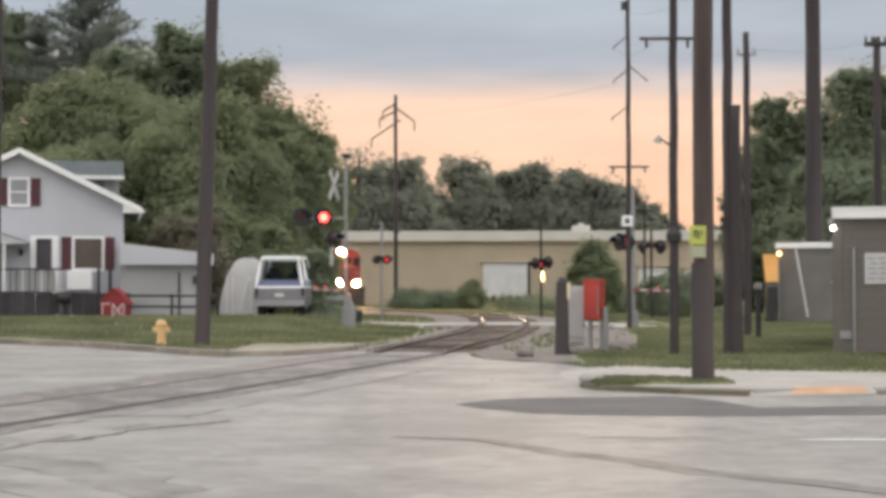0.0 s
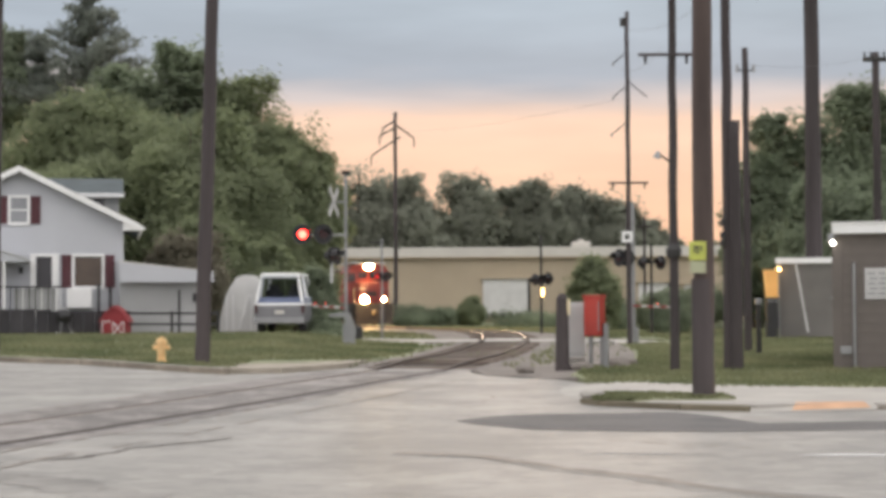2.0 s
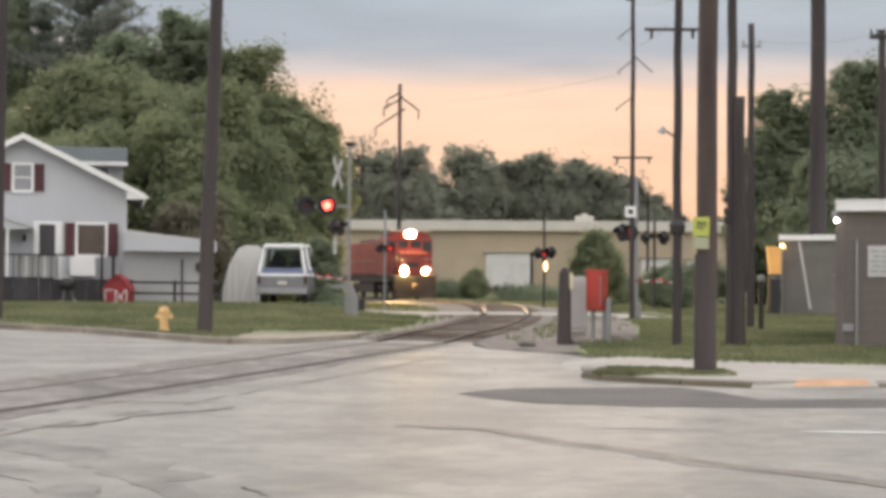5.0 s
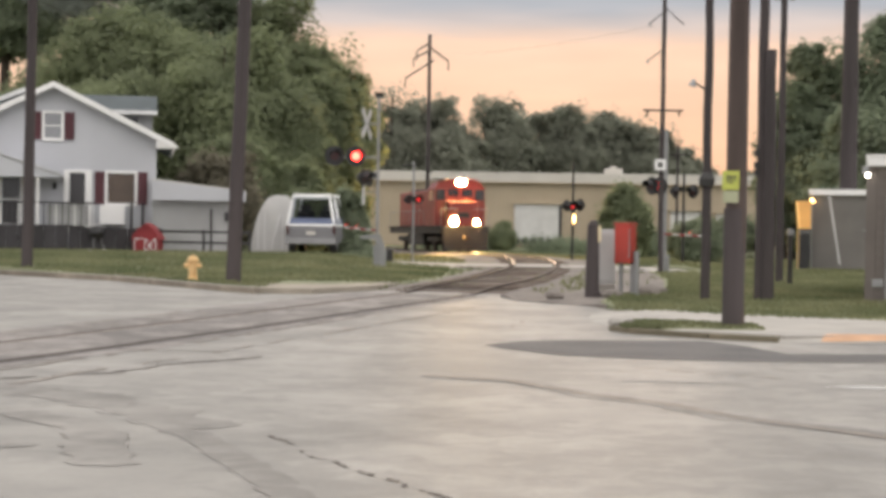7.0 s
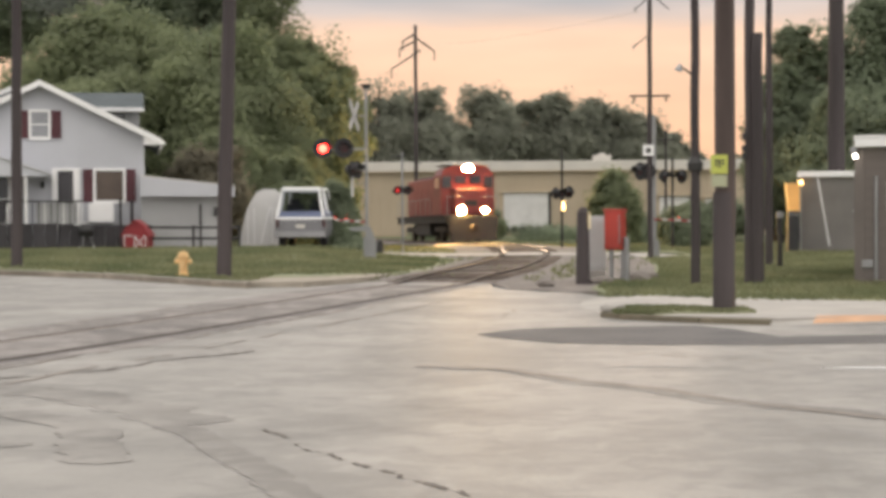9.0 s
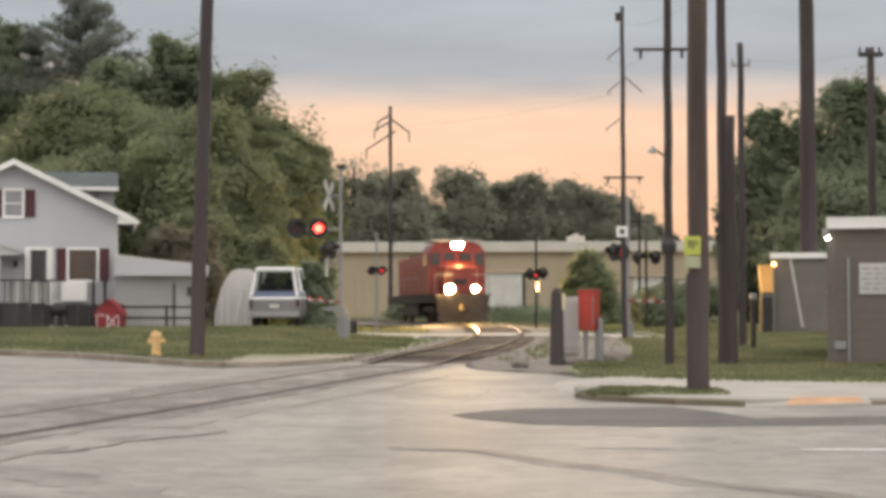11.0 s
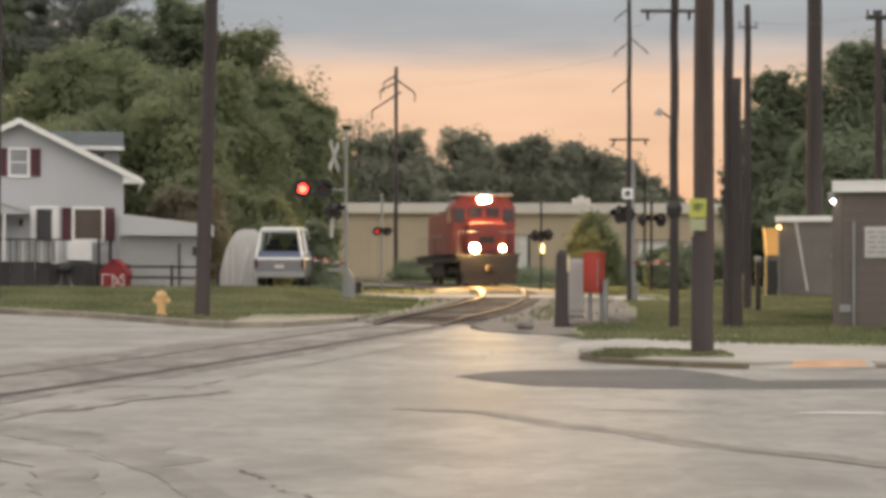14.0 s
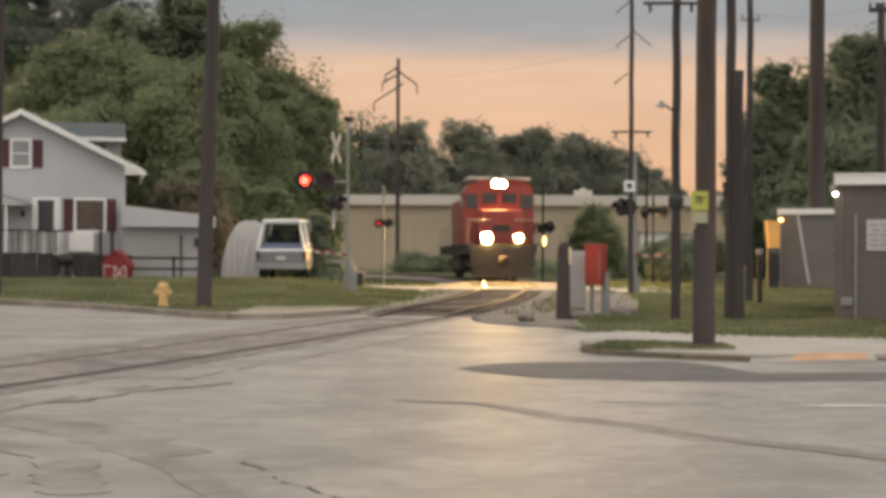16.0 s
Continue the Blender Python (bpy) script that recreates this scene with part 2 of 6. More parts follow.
LAMPWARM = material("warm_lamp_glass", (1.0, 0.62, 0.25), 0.3, emit=8.0, vary=0.0, bump=0)


def clear_glass():
    m = bpy.data.materials.new("tinted_clear_glass")
    m.use_nodes = True
    b = m.node_tree.nodes["Principled BSDF"]
    b.inputs["Base Color"].default_value = (0.55, 0.58, 0.60, 1)
    b.inputs["Roughness"].default_value, b.inputs["Transmission Weight"].default_value, b.inputs["IOR"].default_value = 0.03, 1.0, 1.1
    return m


GLASS = clear_glass()

# ------------------------------------------------------------------ mesh helpers


def mesh_ob(name, bm, mat, parent=None, smooth=False):
    me = bpy.data.meshes.new(name)
    bm.normal_update()
    bm.to_mesh(me)
    bm.free()
    me.materials.append(mat)
    if smooth:
        for p in me.polygons:
            p.use_smooth = True
    ob = new(name, me)
    if parent:
        ob.parent = parent
    return ob


def part(name, bm, mat, parent, label="", smooth=False):
    ob = mesh_ob(name, bm, mat, parent, smooth)
    if label:
        ob["label"] = label
    return ob


def thing(name, m, label, category, group=""):
    ob = new(name)
    ob.empty_display_size = 0.2
    ob.matrix_world = m
    return tagged(ob, label, category, group)


def box(size, at=(0, 0, 0), bevel=0.0, bm=None, m=None):
    """A box of that size whose middle is at that place; added to bm if given."""
    bm = bm or bmesh.new()
    r = bmesh.ops.create_cube(bm, size=1, matrix=(m or Matrix()) @ Matrix.Translation(at) @ Matrix.Diagonal((*size, 1)))
    if bevel:
        es = {e for v in r["verts"] for e in v.link_edges}
        bmesh.ops.bevel(bm, geom=list(es), offset=bevel, segments=2, affect="EDGES", profile=0.6)
    return bm


def cyl(r1, r2, p, q, seg=12, bm=None, cap=True):
    """A cone or cylinder from p to q."""
    bm = bm or bmesh.new()
    p, q = Vector(p), Vector(q)
    d = q - p
    m = Matrix.Translation((p + q) / 2) @ d.to_track_quat("Z", "Y").to_matrix().to_4x4()
    bmesh.ops.create_cone(bm, cap_ends=cap, segments=seg, radius1=r1, radius2=r2, depth=d.length, matrix=m)
    return bm


def prism(outline, depth, m=None, bm=None):
    """An outline in x and z, thick along y from 0 to depth."""
    bm = bm or bmesh.new()
    a = [bm.verts.new((x, 0, z)) for x, z in outline]
    b = [bm.verts.new((x, depth, z)) for x, z in outline]
    n = len(a)
    bm.faces.new(a)
    bm.faces.new(b[::-1])
    for i in range(n):
        bm.faces.new((a[(i + 1) % n], a[i], b[i], b[(i + 1) % n]))
    if m:
        bmesh.ops.transform(bm, matrix=m, verts=a + b)
    bmesh.ops.recalc_face_normals(bm, faces=bm.faces)
    return bm


def sheet(poly, zf, step=0.0, thick=0.0):
    """A flat outline, cut to a grid and laid on the heights zf(x, y)."""
    bm = bmesh.new()
    bm.faces.new([bm.verts.new((x, y, 0)) for x, y in poly])
    bm.normal_update()
    if step:
        for ax in (0, 1):
            lo, hi = min(p[ax] for p in poly), max(p[ax] for p in poly)
            k = lo + step
            while k < hi:
                co, no = [0, 0, 0], [0, 0, 0]
                co[ax], no[ax] = k, 1
                bmesh.ops.bisect_plane(bm, geom=bm.verts[:] + bm.edges[:] + bm.faces[:], plane_co=co, plane_no=no)
                k += step
    for v in bm.verts:
        v.co.z = zf(v.co.x, v.co.y)
    if thick:
        rim = [e for e in bm.edges if e.is_boundary]
        r = bmesh.ops.extrude_edge_only(bm, edges=rim)
        for v in r["geom"]:
            if isinstance(v, bmesh.types.BMVert):
                v.co.z -= thick
    bmesh.ops.recalc_face_normals(bm, faces=bm.faces)
    if sum(f.normal.z for f in bm.faces) < 0:
        bmesh.ops.reverse_faces(bm, faces=bm.faces)
    return bm


def ribbon(points, width, z, rough=0.0, seed=1, gaps=0.0, step=0.25, often=2.3):
    """A band of uneven width along points in the plane; rough: how far its width and line wander, gaps: how much of it is missing."""
    rnd = random.Random(seed)
    pts = []
    for (a, b), (c, d) in zip(points, points[1:]):
        n = max(2, int(math.hypot(c - a, d - b) / step))
        pts += [(a + (c - a) * i / n, b + (d - b) * i / n) for i in range(n)]
    pts.append(points[-1])
    bm = bmesh.new()
    last, o, w = None, 0.0, width * 0.5
    for i, (x, y) in enumerate(pts):
        x0, y0 = pts[max(0, i - 1)]
        x1, y1 = pts[min(len(pts) - 1, i + 1)]
        l = math.hypot(x1 - x0, y1 - y0) or 1
        nx, ny = -(y1 - y0) / l, (x1 - x0) / l
        o = o * 0.9 + rough * width * rnd.uniform(-0.5, 0.5)
        w = w * 0.6 + 0.4 * width * 0.5 * (1 + rough * rnd.uniform(-1, 1))
        hole = noise.noise((x * often, y * often, seed)) * 0.5 + 0.5 < gaps
        half = w * (0.15 if rough and i in (0, len(pts) - 1) else 1)
        row = (bm.verts.new((x + nx * (half + o), y + ny * (half + o), z)), bm.verts.new((x - nx * (half - o), y - ny * (half - o), z)))
        if last and not hole:
            bm.faces.new((last[0], last[1], row[1], row[0]))
        last = row
    return bm


def smooth01(v):
    v = min(1.0, max(0.0, v))
    return v * v * (3 - 2 * v)


# ------------------------------------------------------------------ heights and the track's line


def far_z(x, y):
    return -0.40 * smooth01((y - 62) / 50)


def yard_z(x, y):
    """The lawn, which climbs to the house."""
    up = 0.32 * smooth01((y - 37) / 12) * smooth01((-2.2 - x) / 3.0)
    return 0.10 + up - 0.1 * smooth01((x + 2.4) / 1.6) * 0.6


TRACK = [(-9.5, -4.0), (-7.9, 8.0), (-6.2, 15.0), (-5.25, 18.0), (-3.75, 23.3), (-2.55, 28.0), (-0.45, 36.4), (0.5, 42.0), (1.35, 50.0), (1.72, 57.0), (1.78, 64.0),
         (1.5, 72.0), (0.75, 80.0), (-0.85, 90.0), (-3.3, 101.0), (-6.7, 113.0), (-11.0, 125.0), (-16.5, 138.0), (-24.0, 154.0), (-34.0, 172.0)]


def track_curve():
    """The track's middle as close points with the run along it, by a smooth curve through TRACK."""
    pts = [Vector(p) for p in TRACK]
    out = []
    for i in range(len(pts) - 1):
        p0, p1, p2, p3 = pts[max(0, i - 1)], pts[i], pts[i + 1], pts[min(len(pts) - 1, i + 2)]
        for k in range(24):
            t = k / 24
            out.append(0.5 * (2 * p1 + (p2 - p0) * t + (2 * p0 - 5 * p1 + 4 * p2 - p3) * t * t + (3 * p1 - p0 - 3 * p2 + p3) * t ** 3))
    out.append(pts[-1])
    for _ in range(40):
        out = [out[0]] + [(a + b * 2 + c) / 4 for a, b, c in zip(out, out[1:], out[2:])] + [out[-1]]
    run = [0.0]
    for a, b in zip(out, out[1:]):
        run.append(run[-1] + (b - a).length)
    return np.array([tuple(p) for p in out]), np.array(run)


CURVE, RUN = track_curve()


def on_track(s):
    """Place and heading at the run s."""
    x, y = np.interp(s, RUN, CURVE[:, 0]), np.interp(s, RUN, CURVE[:, 1])
    a, b = s - 0.5, s + 0.5
    dx = np.interp(b, RUN, CURVE[:, 0]) - np.interp(a, RUN, CURVE[:, 0])
    dy = np.interp(b, RUN, CURVE[:, 1]) - np.interp(a, RUN, CURVE[:, 1])
    l = math.hypot(dx, dy)
    return float(x), float(y), float(dx / l), float(dy / l)


def run_at_y(y):
    return float(np.interp(y, CURVE[:, 1], RUN))


def track_x(y):
    return float(np.interp(y, CURVE[:, 1], CURVE[:, 0]))


def beside_track(y, off):
    """A point off metres to the right of the track's middle, seen along it, near the depth y."""
    x, yy, dx, dy = on_track(run_at_y(y))
    return (x + dy * off, yy - dx * off)


def rail_z(y):
    return far_z(0, y) + (0.0 if y < 33 else 0.12 * smooth01((y - 33) / 4))

# ------------------------------------------------------------------ ground, roads, track
KERB_L = [(-4.75, 32.7), (-5.6, 33.6), (-6.6, 35.0), (-9.0, 38.2), (-12.5, 41.0), (-20.0, 46.0), (-45.0, 62.0)]
KERB_R = [(45.0, 21.5), (5.4, 21.45), (3.85, 21.15), (3.0, 21.6), (2.0, 22.45), (1.76, 23.1)]


def setting():
    # the ground out to the horizon
    xs = [-1500, -700, -300, -150, -90, -60, -40, -30, -20, -10, 0, 10, 20, 30, 40, 60, 90, 150, 300, 700, 1500]
    ys = [-300, -60, -20, 0, 15, 30, 45, 55, 62, 70, 80, 90, 100, 112, 130, 160, 220, 400, 900, 2500]
    bm = bmesh.new()
    g = [[bm.verts.new((x, y, far_z(x, y) - 0.06)) for x in xs] for y in ys]
    for j in range(len(ys) - 1):
        for i in range(len(xs) - 1):
            bm.faces.new((g[j][i], g[j][i + 1], g[j + 1][i + 1], g[j + 1][i]))
    tagged(mesh_ob("ground", bm, FIELD), "flat grassy ground that reaches the far trees", "ground", kind="structure")

    poly = [(-45, -30), (45, -30)] + KERB_R + [(2.6, 24.5), (2.3, 28.6), (1.5, 31.5), (0.6, 33.6), (-0.3, 35.4), (-2.2, 36.6), (-3.6, 33.6)] + KERB_L
    tagged(mesh_ob("road", sheet(poly, lambda x, y: 0.0, thick=0.05), ASPHALT), "pale worn asphalt street junction with tar seams", "road", kind="structure")

    # lawns behind the kerbs
    left = [beside_track(y, -1.7) for y in (37, 40, 44, 48, 51.5)]
    poly = [(-4.9, 33.0), (-5.7, 33.9), (-6.75, 35.2), (-9.1, 38.4), (-12.6, 41.2), (-20, 46.2), (-45, 62.2), (-45, 68), (-12.0, 68), (-10.0, 51.5)] + left[::-1] + [(-2.6, 36.6), (-3.4, 34.2)]
    tagged(mesh_ob("lawn", sheet(poly, yard_z, step=1.0, thick=0.25), GRASS), "mown grass yard sloping up to the house", "lawn", kind="structure")
    right = [(1.7, 32.4), (2.6, 33.2), (3.7, 35.0), (4.3, 38.5), (4.9, 44.0), (5.2, 49.0), (5.4, 54.0)]
    poly = [beside_track(y, 1.5) for y in (33.5, 36, 40, 44, 48, 52)] + [(5.5, 52), (5.3, 49), (5.0, 44), (4.4, 38.5), (3.8, 35.0), (2.7, 33.1), (2.3, 30.6), (2.35, 29.6), (1.3, 30.6), (0.6, 31.6)]
    tagged(mesh_ob("gravel_shoulder", sheet(poly, lambda x, y: 0.035 + 0.025 * math.sin(x * 3.1) * math.cos(y * 2.3), step=0.6, thick=0.1), GRAVEL), "brown-grey gravel beside the track", "gravel", kind="structure")
    poly = [(45, 24.6), (6.3, 25.3), (4.1, 26.5), (3.3, 27.4), (2.3, 28.9), (2.2, 30.6)] + right[1:] + [(7.2, 54.2), (7.3, 56.5), (6.2, 59.5), (5.6, 66), (5.4, 76), (45, 76)]
    tagged(mesh_ob("lawn", sheet(poly, lambda x, y: far_z(x, y) + 0.06 + 0.02 * math.sin(x * 1.3) * math.cos(y), step=1.0, thick=0.2), GRASS), "rough grass beside the track and the brick building", "lawn", kind="structure")
    # pavement on the near corner, with its grass island
    poly = [(45, 21.65), (5.4, 21.6), (4.9, 21.5), (4.0, 21.32), (3.05, 21.76), (2.12, 22.52), (1.9, 23.2), (1.75, 24.6), (1.15, 29.0), (1.0, 30.7), (1.84, 28.7), (3.3, 27.35), (4.1, 26.45), (6.3, 25.25), (45, 24.55)]
    tagged(mesh_ob("pavement", sheet(poly, lambda x, y: -0.006 + 0.091 * smooth01((x - 1.5 - max(0.0, (y - 25.5) * 0.18)) / 1.3), step=0.6, thick=0.1), CONCRETE), "pale concrete pavement round the street corner", "pavement", kind="structure")
    poly = [(1.92, 23.2), (2.12, 22.62), (2.6, 22.4), (3.5, 22.3), (3.92, 22.45), (3.95, 23.1), (3.3, 23.6), (2.6, 23.98), (1.95, 24.2)]
    tagged(mesh_ob("verge", sheet(poly, lambda x, y: 0.105 + 0.014 * math.sin(x * 7) * math.cos(y * 5), step=0.2, thick=0.1), GRASS), "small grass verge round the utility pole", "verge", kind="structure")
    poly = [(3.86, 21.12), (5.6, 21.30), (5.6, 21.75), (4.9, 21.75), (4.0, 21.6)]
    tagged(mesh_ob("kerb_ramp", sheet(poly, lambda x, y: 0.006 + 0.084 * smooth01((y - 21.15) / 0.45), step=0.12, thick=0.1), CONCRETE), "sloping concrete kerb ramp at the corner", "ramp", kind="structure")
    poly = [(4.45, 21.24), (5.5, 21.34), (5.5, 21.72), (4.6, 21.68)]
    tagged(mesh_ob("ramp_paving", sheet(poly, lambda x, y: 0.013 + 0.084 * smooth01((y - 21.15) / 0.45), step=0.1, thick=0.01), TACTILE), "rusty orange ramp paving at the kerb", "paving", kind="structure")
    poly = [(-4.7, 33.0), (-3.6, 33.0), (-2.3, 35.6), (-2.0, 37.8), (-3.3, 36.0), (-4.6, 35.4), (-9.4, 40.0), (-9.7, 39.7), (-5.6, 35.0)]
    tagged(mesh_ob("pavement", sheet(poly, lambda x, y: max(yard_z(x, y) + 0.012, 0.05), step=0.7, thick=0.15), TANPATH), "pale concrete footpath ending at the track", "pavement", kind="structure")
    # the street that crosses the track further off
    def zr(x, y):
        return far_z(x, y) + 0.05 + 0.30 * smooth01((-2.0 - x) / 6.0)
    poly = [(-45, 52.2), (-8, 52.0), (4.2, 51.9), (6.6, 52.6), (6.9, 55.0), (6.0, 57.6), (3.8, 58.9), (-8, 59.5), (-45, 60)]
    tagged(mesh_ob("road", sheet(poly, zr, step=1.5, thick=0.3), CONCRETE), "pale concrete side street crossing the track", "road", kind="structure")
    # patches, tar, paint
    poly = [(-0.02, 19.8), (0.5, 20.6), (1.05, 20.9), (2.9, 21.15), (3.3, 20.4), (3.63, 19.2), (4.8, 19.4), (9, 19.6), (9, 18.3), (5, 18.2), (3.3, 18.05), (2.2, 18.05), (0.93, 18.4), (0.3, 19.2)]
    tagged(mesh_ob("asphalt_patch", sheet(poly, lambda x, y: 0.005), PATCH), "dark newer asphalt patch along the kerb", "patch", kind="structure")
    tagged(mesh_ob("tar_seam", ribbon([(-0.6, 15.75), (0.23, 15.3), (0.87, 14.2), (1.5, 13.6), (2.0, 12.7), (2.9, 11.6), (4.2, 10.0)], 0.15, 0.006, 0.25, 3, 0.15, 0.06, 3.0), TAR), "brown tar seam across the street", "seam", kind="structure")
    tagged(mesh_ob("tar_smear", ribbon([(-0.6, 15.75), (0.23, 15.3), (0.87, 14.2), (1.5, 13.6), (2.0, 12.7), (2.9, 11.6), (4.2, 10.0)], 0.30, 0.004, 0.25, 4, 0.05, 0.06, 3.0), STAIN), "faint tar smear along the seam across the street", "seam", kind="structure")
    tagged(mesh_ob("road_crack", ribbon([(-4.5, 14.6), (-3.61, 15.4), (-3.3, 16.4), (-3.1, 16.75), (-2.7, 17.2), (-2.5, 17.6)], 0.07, 0.005, 0.8, 5, 0.2, 0.07), CRACK), "dark ragged crack in the asphalt", "crack", kind="structure")
    tagged(mesh_ob("road_crack", ribbon([(-1.55, 11.3), (-1.3, 10.8), (-1.1, 10.2), (-0.93, 9.9), (-0.7, 9.5), (-0.33, 8.85), (-0.1, 8.5), (0.2, 7.9)], 0.033, 0.005, 1.0, 8, 0.5, 0.025, 7.0), CRACK), "dark ragged crack in the asphalt", "crack", kind="structure")
    tagged(mesh_ob("road_seam", ribbon([(-7, 17.6), (-4.6, 18.0), (-3.0, 18.2)], 0.06, 0.004, 0.6, 11, 0.35, 0.1), TAR), "faint tar seam across the street", "seam", kind="structure")
    for k, pts in enumerate(([(-5.4, 12.4), (-4.6, 12.2), (-3.6, 12.4)], [(1.6, 17.0), (2.5, 16.4), (3.0, 16.1)], [(2.7, 9.2), (3.4, 8.6), (3.6, 7.9)], [(-0.4, 22.5), (0.4, 23.4), (0.6, 25.0)], [(-2.0, 20.5), (-0.6, 20.9), (0.3, 20.2)])):
        tagged(mesh_ob("road_crack", ribbon(pts, 0.03 + 0.01 * (k % 2), 0.0045, 1.0, 40 + k, 0.5, 0.03, 5.0), TAR), "faint weathered crack in the asphalt", "crack", kind="structure")
    for k, (pts, w) in enumerate((([(-4.7, 14.2), (-3.7, 13.5), (-2.7, 12.3), (-1.95, 11.4)], 0.62), ([(-2.4, 11.9), (-1.75, 10.6), (-1.27, 9.4), (-0.8, 8.0)], 0.26), ([(-4.6, 10.6), (-3.7, 10.9), (-3.0, 10.3)], 0.35), ([(-3.6, 12.2), (-2.6, 11.0), (-2.2, 9.6)], 0.4))):
        tagged(mesh_ob("road_stain", ribbon(pts, w, 0.0035 + 0.0006 * k, 0.22, 70 + k, 0.12, 0.07, 1.6), STAIN), "dark worn stain on the asphalt", "stain", kind="structure")
    for x0, x1, y in ((3.25, 4.9, 15.3), (1.25, 2.3, 15.55)):
        tagged(mesh_ob("lane_marking", ribbon([(x0, y), (x1, y)], 0.10, 0.006, 0.3, int(x0 * 10)), TRIMWHITE if x0 > 3 else FADEDPAINT), "worn white lane marking", "road marking", kind="structure")


def kerbs():
    """Kerb stones, laid end to end."""
    def line(points, side, height, stone=KERB, worn=True):
        for (a, b), (c, d) in zip(points, points[1:]):
            l = math.hypot(c - a, d - b)
            n = max(1, round(l / 1.8)) if l < 25 else max(1, round(l / 6))
            ang = math.atan2(d - b, c - a)
            for k in range(n):
                u = (k + 0.5) / n
                bm = box((l / n - 0.015, 0.16, height + 0.06), (0, side * 0.08, (height - 0.06) / 2), 0.02)
                ob = mesh_ob("kerb_stone", bm, stone)
                # a strip paler than the stone runs along its top
                if worn:
                    part("worn_top", box((l / n - 0.015, 0.11, 0.012), (0, side * 0.10, height + 0.008)), CONCRETE, ob, "pale top strip of the kerb")
                ob.matrix_world = Matrix.Translation((a + (c - a) * u, b + (d - b) * u, 0)) @ Matrix.Rotation(ang, 4, "Z")
                tagged(ob, "worn grey concrete kerb stone" if worn else "mossy brown kerb stone at the corner", "kerb", "kerb stones along the street", "structure")
    line(KERB_L[:6], -1, 0.12, PALEKERB)
    line([(9.0, 21.5), (5.4, 21.45)], -1, 0.05)
    line([(3.85, 21.15), (3.0, 21.6), (2.0, 22.45), (1.78, 23.05), (1.85, 23.5)], -1, 0.075, MOSSKERB, False)


def rail_bm(off, s0, s1, step, width, z0, z1, lift=0.0):
    bm = bmesh.new()
    last = None
    s = s0
    while s <= s1:
        x, y, dx, dy = on_track(s)
        z = rail_z(y) + lift
        row = [bm.verts.new((x + dy * (off + o), y - dx * (off + o), z + h)) for o, h in ((-width / 2, z0), (-width / 2, z1), (width / 2, z1), (width / 2, z0))]
        if last:
            for i in range(3):
                bm.faces.new((last[i], last[i + 1], row[i + 1], row[i]))
        last = row
        s += step
    return bm


